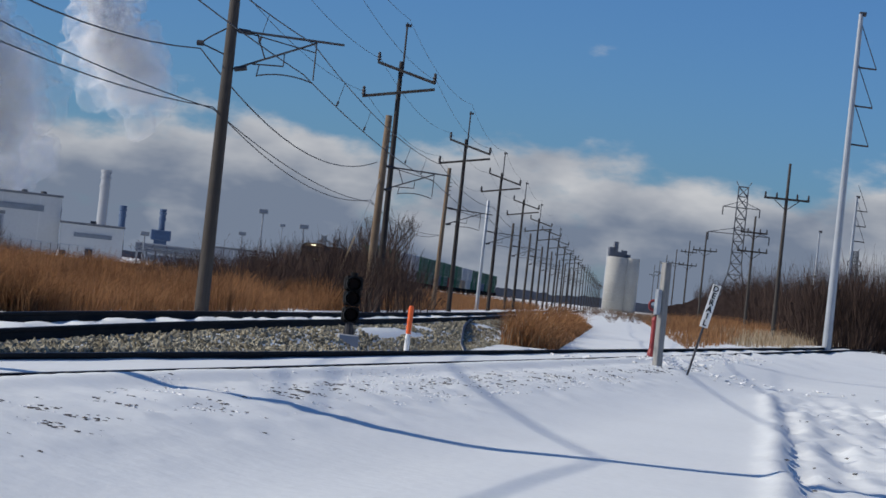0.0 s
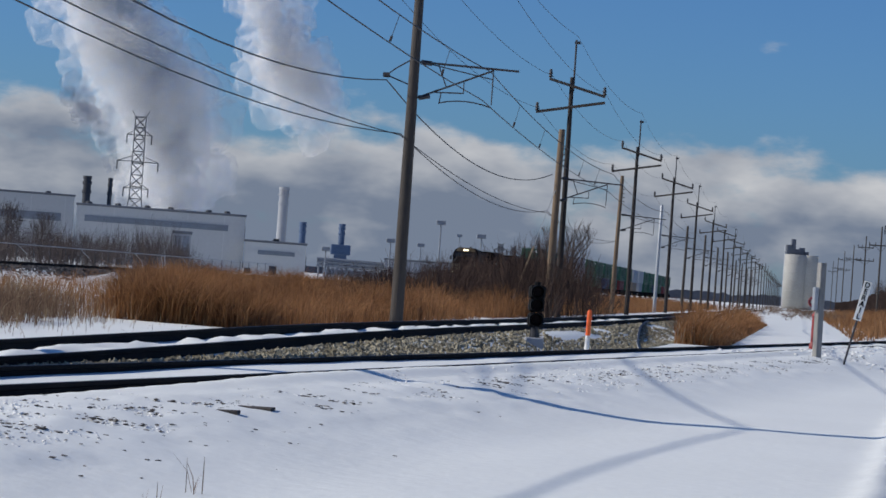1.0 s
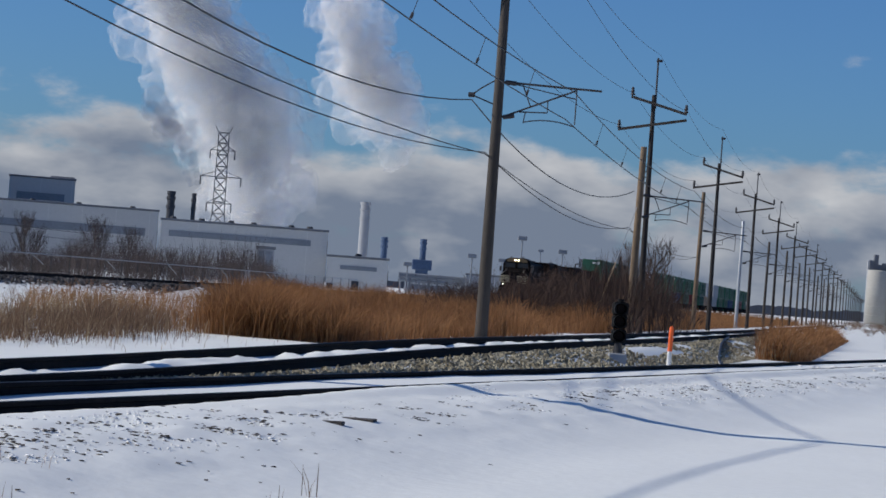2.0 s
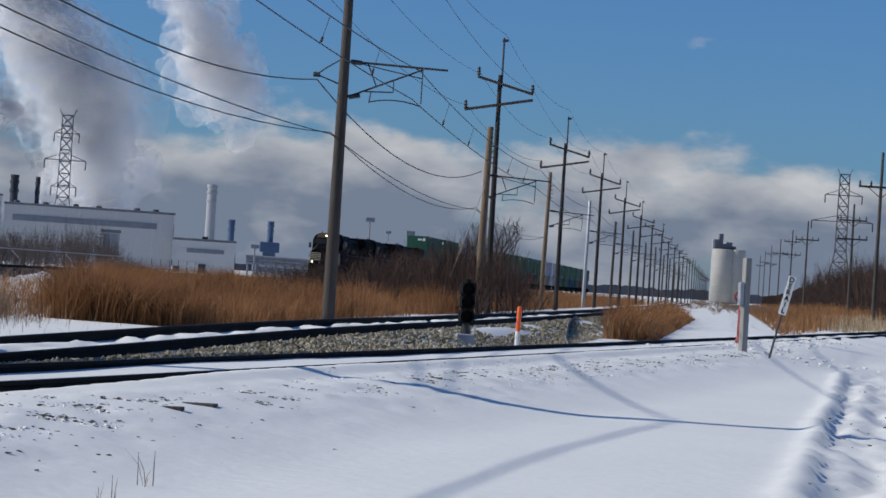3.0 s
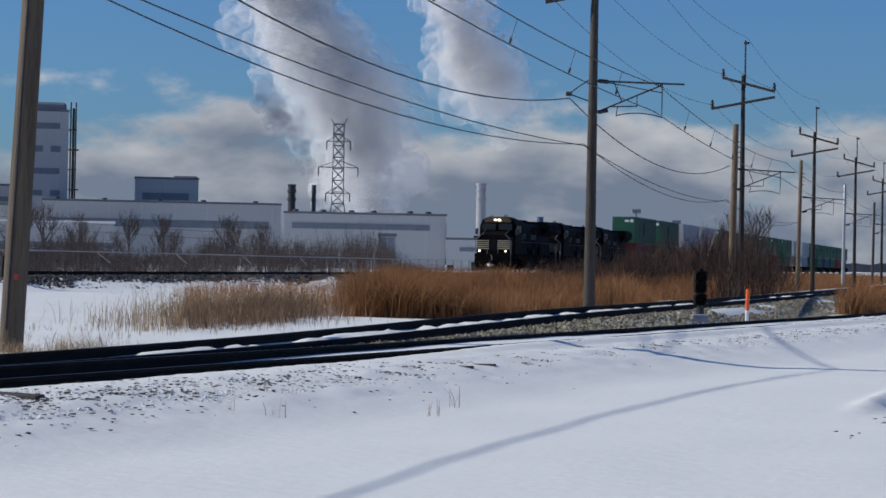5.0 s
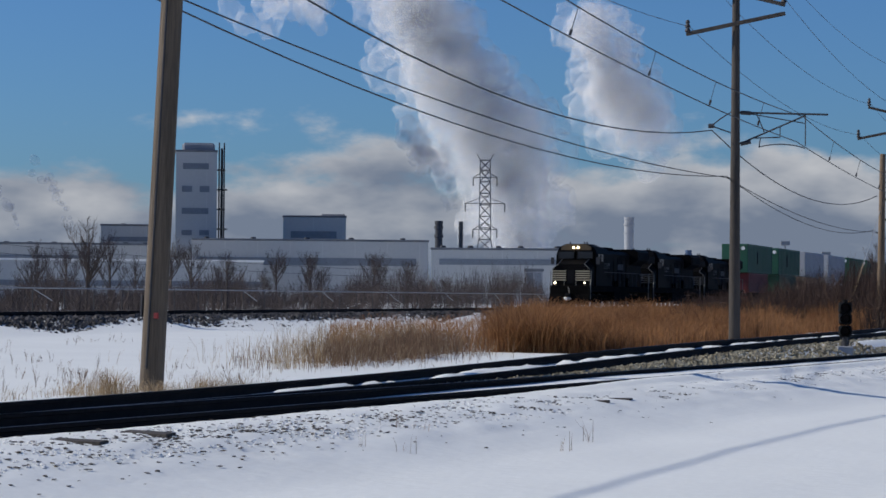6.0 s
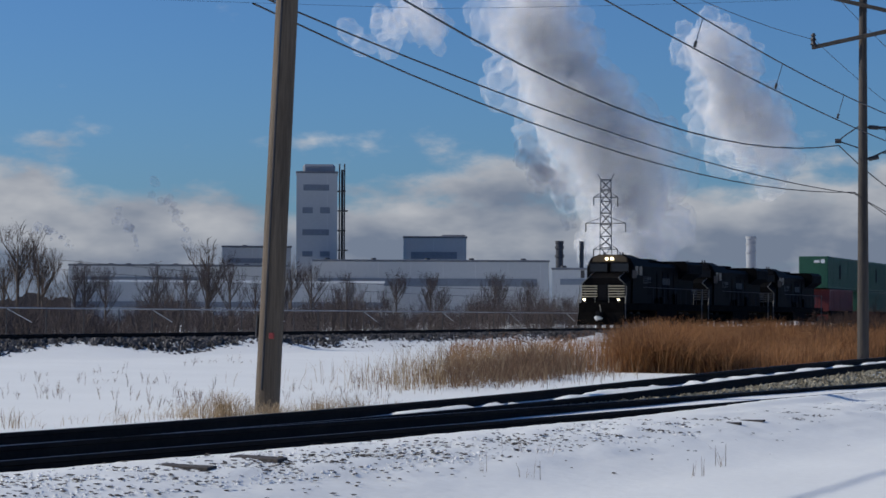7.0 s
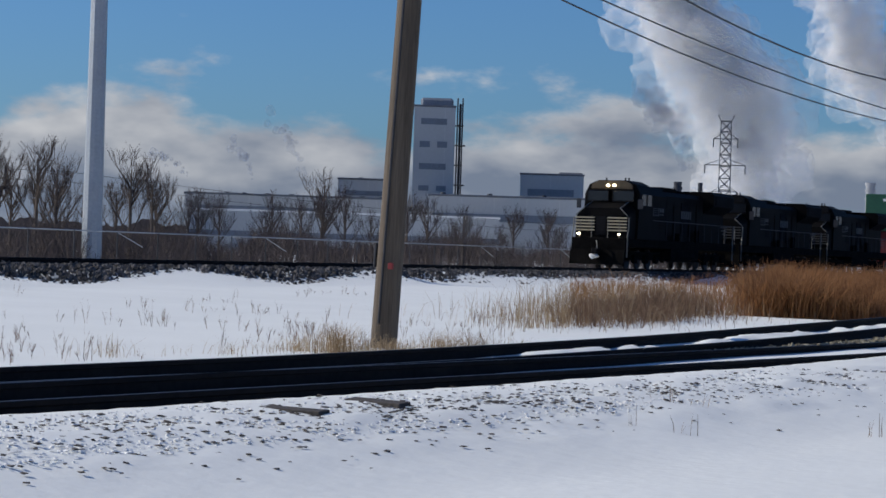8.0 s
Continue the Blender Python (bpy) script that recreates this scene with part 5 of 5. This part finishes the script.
# ---- poles on the far side of the crossing ----
def wide_pole(az, d, el, base=0.0, two=False, label="slim grey wooden pole with a wide cross arm"):
    t_ = thing("power_pole", label, "power pole", Matrix.Translation(bearing(az, d, base)) @ pose(0, 0, 0, 0, 0, -LINE_AZ), "poles beyond the siding")
    h = rise(el, d) - base
    k = max(1.0, d / 260)
    bm = bmesh.new()
    lathe(bm, [(0.2, -0.5), (0.19, 0), (0.15, h * 0.6), (0.11, h)], 10)
    part("shaft", bm, M_POLE, t_)
    for z, ln in ([(h * 0.8, 1.9)] if not two else [(h * 0.86, 1.6), (h * 0.7, 1.8)]):
        bm = bmesh.new()
        box(bm, -ln, ln, -0.22, -0.1, z - 0.09, z + 0.09, 0.02)
        arm = part("crossarm", bm, M_POLEDARK, t_)
        for x in (-ln + 0.1, -ln * 0.45, ln * 0.45, ln - 0.1):
            bm = bmesh.new()
            insulator(bm, Vector((x, -0.16, z + 0.08)), 1.2)
            part("insulator", bm, M_IRON, arm)
        bm = bmesh.new()
        rod(bm, (-ln * 0.6, -0.16, z), (0, -0.16, z - ln * 0.5), 0.04, seg=5)
        rod(bm, (ln * 0.6, -0.16, z), (0, -0.16, z - ln * 0.5), 0.04, seg=5)
        part("brace", bm, M_POLEDARK, t_)
    return t_


wide_pole(13.09, 215, 3.59)
wide_pole(12.55, 300, 2.39, two=True)
for d, el in ((400, 1.95), (500, 1.72), (620, 1.5), (760, 1.35), (900, 1.2), (1050, 1.1)):
    wide_pole(LINE_AZ + math.degrees(math.atan(11.5 / d)), d, el, two=d in (500, 760))


def steel_pole(az, d, el, r0, label, arms, sx):
    t_ = thing("steel_pole", label, "transmission pole", Matrix.Translation(bearing(az, d)) @ pose(0, 0, 0, 0, 0, -az), "steel poles")
    h = rise(el, d)
    bm = bmesh.new()
    lathe(bm, [(r0, -0.5), (r0, 0.0), (r0 * 0.5, h)], 12)
    part("shaft", bm, M_STEEL, t_)
    for u in arms:
        z = h - u
        bm = bmesh.new()
        rod(bm, (0, 0, z), (sx * 2.3, 0, z - 0.05), 0.06, seg=6)
        arm = part("arm", bm, M_IRON, t_)
        bm = bmesh.new()
        rod(bm, (0.1 * sx, 0, z + 3.0), (sx * 2.25, 0, z), 0.035, seg=5)
        part("insulator", bm, M_IRON, arm)
    bm = bmesh.new()
    box(bm, -0.12, 0.35, -0.1, 0.1, h - 0.15, h + 0.15, 0.03)
    part("cap", bm, M_IRON, t_)
    return t_


steel_pole(-21.16, 97, 16.2, 0.42, "tall grey steel transmission pole behind the main line", (3, 6, 9), 1)
steel_pole(14.2, 175, 6.95, 0.31, "tall grey steel transmission pole at the crossing", (3.6, 6.2, 8.8), 0.6)
steel_pole(14.76, 300, 3.05, 0.28, "slim dark steel pole at the edge of the wood", (1.6, 3.4, 5.2), 0.6)
steel_pole(14.04, 330, 2.2, 0.22, "slim pole at the edge of the wood", (), 1)
for dz in (0.0, 1.4):
    wire_run("thin high wire crossing the sky", [bearing(-60, 170, 22 + dz), bearing(-10, 120, 17.6 + dz), bearing(13, 150, 23.2 + dz), bearing(50, 200, 26)], 0.6, 0.008)
for dz in (0.0, 0.5):
    wire_run("thin wire behind the bare trees", [bearing(-40, 140, 6.4 + dz), bearing(-21.7, 120, 4.4 + dz), bearing(-8, 170, 3.0 + dz)], 0.3, 0.012)


# ---- steam and smoke ----
def puff_mesh(k, rough):
    bm = bmesh.new()
    bmesh.ops.create_icosphere(bm, subdivisions=4, radius=1.0)
    for v_ in bm.verts:
        p = v_.co.normalized()
        v_.co = p * (1 + rough * noise.noise(p * 1.6 + Vector((k * 7, 0, 0))) + 0.5 * rough * abs(noise.noise(p * 4.2 + Vector((0, k * 5, 0)))) + 0.25 * rough * abs(noise.noise(p * 9 + Vector((0, 0, k)))))
    me = bpy.data.meshes.new("puff")
    bm.to_mesh(me)
    bm.free()
    for p in me.polygons:
        p.use_smooth = True
    return me


STEAM = [puff_mesh(k, 0.45) for k in range(5)]
SMOKE = [puff_mesh(k + 20, 0.5) for k in range(4)]
for me in STEAM:
    me.materials.append(M_STEAM)
for me in SMOKE:
    me.materials.append(M_SMOKE)
PLUMES = []


def plume(label, spine, d, meshes, n, name="steam_plume"):
    """Rigid puffs along a spine of (bearing, elevation, radius in degrees)."""
    base = bearing(spine[0][0], d, rise(spine[0][1], d))
    t_ = thing(name, label, "steam" if meshes is STEAM else "smoke", Matrix.Translation(base))
    for i in range(n):
        u = i / (n - 1) * (len(spine) - 1)
        k = min(int(u), len(spine) - 2)
        a, b = spine[k], spine[k + 1]
        az, el, r = (a[j] + (b[j] - a[j]) * (u - k) for j in range(3))
        az += random.gauss(0, 0.5) * r
        el += random.gauss(0, 0.4) * r
        rr = d * math.tan(radians(r)) * random.uniform(0.22, 0.55)
        p = bearing(az, d + random.uniform(-1, 1) * rr, rise(el, d)) - base
        ob = new("puff", meshes[i % len(meshes)])
        ob.parent = t_
        ob.matrix_basis = Matrix.LocRotScale(p, Euler((random.uniform(0, 6), random.uniform(0, 6), random.uniform(0, 6))), (rr, rr, rr * random.uniform(0.8, 1.1)))
    PLUMES.append((t_, base))


plume("huge white steam plume rising behind the factory", [(-4.81, 0.08, 0.5), (-4.86, 1.28, 0.75), (-4.96, 2.38, 0.95), (-5.36, 3.49, 1.25), (-6.14, 4.58, 1.25), (-6.81, 5.53, 1.05), (-7.18, 6.53, 0.95), (-7.64, 7.46, 0.9)], 1100, STEAM, 330)
plume("white steam cloud drifting above the factory", [(-1.74, 3.63, 0.7), (-2.3, 4.44, 0.95), (-2.67, 5.14, 0.8), (-3.08, 6.05, 0.65), (-3.25, 6.85, 0.45)], 1200, STEAM, 160)
plume("torn white steam high above the factory", [(-9.4, 6.76, 0.6), (-10.32, 7.18, 0.7), (-11.41, 6.68, 0.5)], 1200, STEAM, 30)
plume("grey smoke drifting from the factory stack", [(-6.43, 1.91, 0.1), (-6.52, 2.55, 0.25), (-6.81, 3.23, 0.4), (-7.36, 3.74, 0.5)], 700, SMOKE, 40, "smoke_plume")
for sp in ([(-18.2, 1.41, 0.05), (-18.48, 1.69, 0.12), (-19.03, 1.89, 0.2)], [(-16.64, 1.34, 0.05), (-16.74, 1.79, 0.12), (-17.14, 2.19, 0.2)], [(-15.42, 1.39, 0.06), (-15.55, 2.09, 0.16), (-16.15, 2.69, 0.28)]):
    plume("small grey smoke wisp above the factory roof", sp, 560, SMOKE, 22, "smoke_plume")


# ---- signals and signs by the siding ----
def ground_at(az, d):
    p = bearing(az, d)
    return Vector((p.x, p.y, ground_z(p.x, p.y)))


p = ground_at(3.89, 57.5)
dwarf = thing("dwarf_signal", "black three-lamp dwarf signal on a concrete block", "railway signal", Matrix.Translation(p))
bm = bmesh.new()
box(bm, -0.2, 0.2, -0.2, 0.2, -0.2, 0.17, 0.02)
part("base", bm, M_CONCRETE2, dwarf)
bm = bmesh.new()
rod(bm, (0, 0, 0.15), (0, 0, 0.5), 0.07)
rod(bm, (-0.09, 0.05, 0.15), (-0.05, 0.02, 0.42), 0.025, seg=6)
rod(bm, (0.09, 0.05, 0.15), (0.05, 0.02, 0.42), 0.025, seg=6)
part("pedestal", bm, M_IRON, dwarf)
for k, (z, w_) in enumerate(((0.4, 0.17), (0.72, 0.17), (1.0, 0.18))):
    bm = bmesh.new()
    box(bm, -w_, w_, -0.1, 0.16, z, z + 0.31, 0.05)
    lathe(bm, [(0.15, 0), (0.15, 0.24), (0.13, 0.24), (0.12, 0.02)], 14, Matrix.Translation((0, -0.08, z + 0.16)) @ pose(0, 0, 0, 90, 0, 0))
    head = part("lamp_head", bm, M_INK, dwarf)
    bm = bmesh.new()
    rod(bm, (0, -0.1, z + 0.16), (0, -0.13, z + 0.16), 0.1, seg=14)
    part("lens", bm, M_GLASS_RED, head)
bm = bmesh.new()
rod(bm, (0, 0.05, 1.3), (0, 0.05, 1.38), 0.07)
part("cap", bm, M_INK, dwarf)

p = ground_at(5.03, 61.6)
stake = thing("marker_stake", "orange and white plastic marker stake in the snow", "marker post", Matrix.Translation(p) @ pose(0, 0, 0, 0, 1.0, 0))
bm = bmesh.new()
lathe(bm, [(0.055, -0.2), (0.055, 0.45)], 12)
part("sleeve", bm, M_WHITE, stake)
bm = bmesh.new()
lathe(bm, [(0.057, 0.45), (0.057, 0.98), (0.05, 1.03), (0.02, 1.05)], 12)
part("top", bm, M_ORANGE, stake)

p = ground_at(10.0, 65.0)
post = thing("square_post", "tall grey weathered square post in the snow", "post", Matrix.Translation(p) @ pose(0, 0, 0, 0, -0.5, 25))
bm = bmesh.new()
box(bm, -0.085, 0.085, -0.085, 0.085, -0.4, 2.33, 0.012)
part("timber", bm, M_POSTGREY, post)
bm = bmesh.new()
box(bm, -0.2, -0.086, -0.06, 0.06, 1.15, 1.72, 0.01)
part("box", bm, M_STEEL, post)

p = ground_at(9.93, 70.4)
stand = thing("switch_stand", "red switch stand with a round red target", "switch stand", Matrix.Translation(p))
bm = bmesh.new()
lathe(bm, [(0.11, -0.1), (0.11, 0.1), (0.075, 0.2), (0.07, 0.85), (0.09, 0.9), (0.04, 1.0)], 12)
part("column", bm, M_RED, stand)
bm = bmesh.new()
rod(bm, (0, 0, 0.95), (0, 0, 1.3), 0.025, seg=6)
part("spindle", bm, M_IRON, stand)
bm = bmesh.new()
for k in range(16):
    a0, a1 = 2 * math.pi * k / 16, 2 * math.pi * (k + 1) / 16
    rod(bm, (-0.06 + 0.12 * math.cos(a0), 0, 1.27 + 0.12 * math.sin(a0)), (-0.06 + 0.12 * math.cos(a1), 0, 1.27 + 0.12 * math.sin(a1)), 0.035, seg=6)
part("target", bm, M_RED, stand)
bm = bmesh.new()
box(bm, 0.06, 0.22, -0.015, 0.015, 1.17, 1.38, 0.01)
part("flag", bm, M_WHITE, stand)

p = ground_at(10.58, 63.2)
sign = thing("derail_sign", "leaning white DERAIL sign on a dark iron rod", "sign", Matrix.Translation(p) @ pose(0, 0, 0, 0, 12.5, -10.7) @ Matrix.Scale(0.92, 4))
bm = bmesh.new()
rod(bm, (0, 0, -0.3), (0, 0, 1.35), 0.028, seg=8)
part("rod", bm, M_IRON, sign)
bm = bmesh.new()
box(bm, -0.1, 0.1, -0.05, -0.035, 1.2, 2.24, 0.004)
part("panel", bm, M_SIGN, sign)
for k, ch in enumerate("DERAIL"):
    cu = bpy.data.curves.new("letter", "FONT")
    cu.body, cu.size, cu.align_x, cu.align_y, cu.extrude, cu.offset = ch, 0.19, "CENTER", "CENTER", 0.003, 0.006
    tmp = bpy.data.objects.new("letter", cu)
    me = bpy.data.meshes.new_from_object(tmp)
    bpy.data.objects.remove(tmp)
    me.materials.append(M_INK)
    ob = new("letter", me)
    ob.parent = sign
    ob.matrix_basis = Matrix.Translation((0, -0.056, 2.14 - 0.168 * k)) @ pose(0, 0, 0, 90, 0, 0)

# guy pole leaning at the third pole
p = along(POLE_FIRST + POLE_GAP * 2 - 5, POLE_Q + 0.6)
guy = thing("guy_wire", "thin pale guy wire with a yellow sleeve", "guy wire")
bm = bmesh.new()
top = along(POLE_FIRST + POLE_GAP * 2 - 3.5, POLE_Q, 7.0)
foot = Vector((p.x - 1.35, p.y, 0.1))
rod(bm, foot, top, 0.018, seg=5)
part("wire", bm, M_STEEL, guy)
bm = bmesh.new()
rod(bm, foot.lerp(top, 0.2), foot.lerp(top, 0.5), 0.045, seg=6)
part("sleeve", bm, M_STRAW, guy)

# old rail that curves out of the grass between the sidings
old = thing("old_rail", "abandoned rail curving through gravel between the sidings", "rail", kind="structure")
ends = [bearing(a_, d_) for a_, d_ in ((6.2, 68.5), (6.12, 76), (6.15, 86), (6.33, 103), (6.72, 122), (7.36, 144))]
curve_ = []
for a_, b_ in zip(ends, ends[1:]):
    for k in range(5):
        p = a_.lerp(b_, k / 5)
        curve_.append(Vector((p.x, p.y, ground_z(p.x, p.y) - 0.09)))
sweep_rail("rail", curve_, old).data.materials[0] = M_POSTGREY

# ---- clods, ties ends and stubble on the shoulder ----
def clod_place():
    y = 10 + 60 * random.random() ** 1.5
    dn = random.gauss(2.15, 0.2) + 0.25 * noise.noise(Vector((y * 0.4, 0, 0)))
    x = near_x(y) + dn / 0.95
    if noise.noise(Vector((x * 1.1, y * 0.55, 3))) < -0.02:
        dn = random.gauss(2.2, 0.5)
        if random.random() < 0.75:
            y = 10 + 22 * random.random()
        x = near_x(y) + dn / 0.95
    return Vector((x, y, ground_z(x, y) + 0.005))


stones("frozen_clods", clod_place, 3000, 0.017, M_DIRT, "dark frozen clods along the snowy shoulder", 0.5)


def lump_place():
    y = 10 + 45 * random.random() ** 1.3
    x = near_x(y) + random.uniform(1.2, 2.8) / 0.95
    return Vector((x, y, ground_z(x, y) + 0.0))


stones("snow_lumps", lump_place, 7500, 0.016, M_SNOWLUMP, "small snow lumps along the shoulder", 0.7)


def edge_lump():
    y = random.uniform(56, 90)
    x = near_x(y) + random.gauss(1.6, 0.4)
    if y < 66:
        x, y = 11.5 + random.gauss(0, 2.2), 66 + random.gauss(0, 1.6)
    return Vector((x, y, ground_z(x, y) + 0.02))


stones("snow_lumps", edge_lump, 380, 0.05, M_SNOWLUMP, "trampled snow lumps round the derail sign", 0.6)


def road_clod():
    y = 17 + 40 * random.random() ** 1.4
    x = road_edge(y) + abs(random.gauss(0, 1.0)) * 2.5
    return Vector((x, y, ground_z(x, y) + road_rough(x, y) + 0.01))


stones("road_clods", road_clod, 140, 0.02, M_DIRT, "dark frozen crumbs on the churned access road", 0.6)
bm_ = bmesh.new()
box(bm_, -0.26, 0.26, -0.09, 0.09, -0.08, 0.008, 0.006)
me_plank = bpy.data.meshes.new("plank")
bm_.to_mesh(me_plank)
bm_.free()
me_plank.materials.append(M_POLE)
for y, dn, turn in ((14.9, 1.85, -12), (16.2, 1.75, -18), (25.6, 2.3, -6), (26.4, 2.3, -10)):
    x = near_x(y) + dn / 0.95
    pl = new("plank", me_plank)
    pl.matrix_basis = Matrix.Translation((x, y, ground_z(x, y) + 0.01)) @ pose(0, 0, 0, random.uniform(-4, 4), random.uniform(-3, 3), turn)
    tagged(pl, "weathered broken tie end half buried in snow", "plank", "broken ties")


def sprig(az, d, h, n):
    p_ = ground_at(az, d)
    v_, f_ = blades(n, lambda: (p_ + Vector((random.gauss(0, 0.05), random.gauss(0, 0.05), -0.01)), random.uniform(0.5, 1)), h, 0.006, 0.22, 0.4)
    stuff("weed_sprig", v_, f_, M_WEED, "thin dry weed sprig standing in the snow", "weed", "stuff")


for az, d, h, n in ((-1.65, 20.5, 0.3, 7), (-7.8, 19.5, 0.28, 6), (-6.9, 19.5, 0.2, 4), (-7.2, 17.5, 0.22, 6), (-8.6, 17.5, 0.2, 4), (-2.2, 19.0, 0.25, 7)):
    sprig(az, d, h, n)


# ---- movement ----
def motions():
    times = [0, 0.1, 0.5, 1, 1.5, 2, 2.5, 3, 3.5, 4, 4.5, 5, 5.5, 6, 6.5, 7, 7.5, 7.9, 8.0]
    for ob, back in TRAIN:
        walk(ob, [(t, train_pose(t, back)) for t in times])
    for ob, base in PLUMES:      # the wind carries the vapour slowly to the left
        walk(ob, [(t, Matrix.Translation(base + Vector((-0.5 * t, 0, 0.25 * t)))) for t in (0, 2, 4, 6, 8)])


motions()
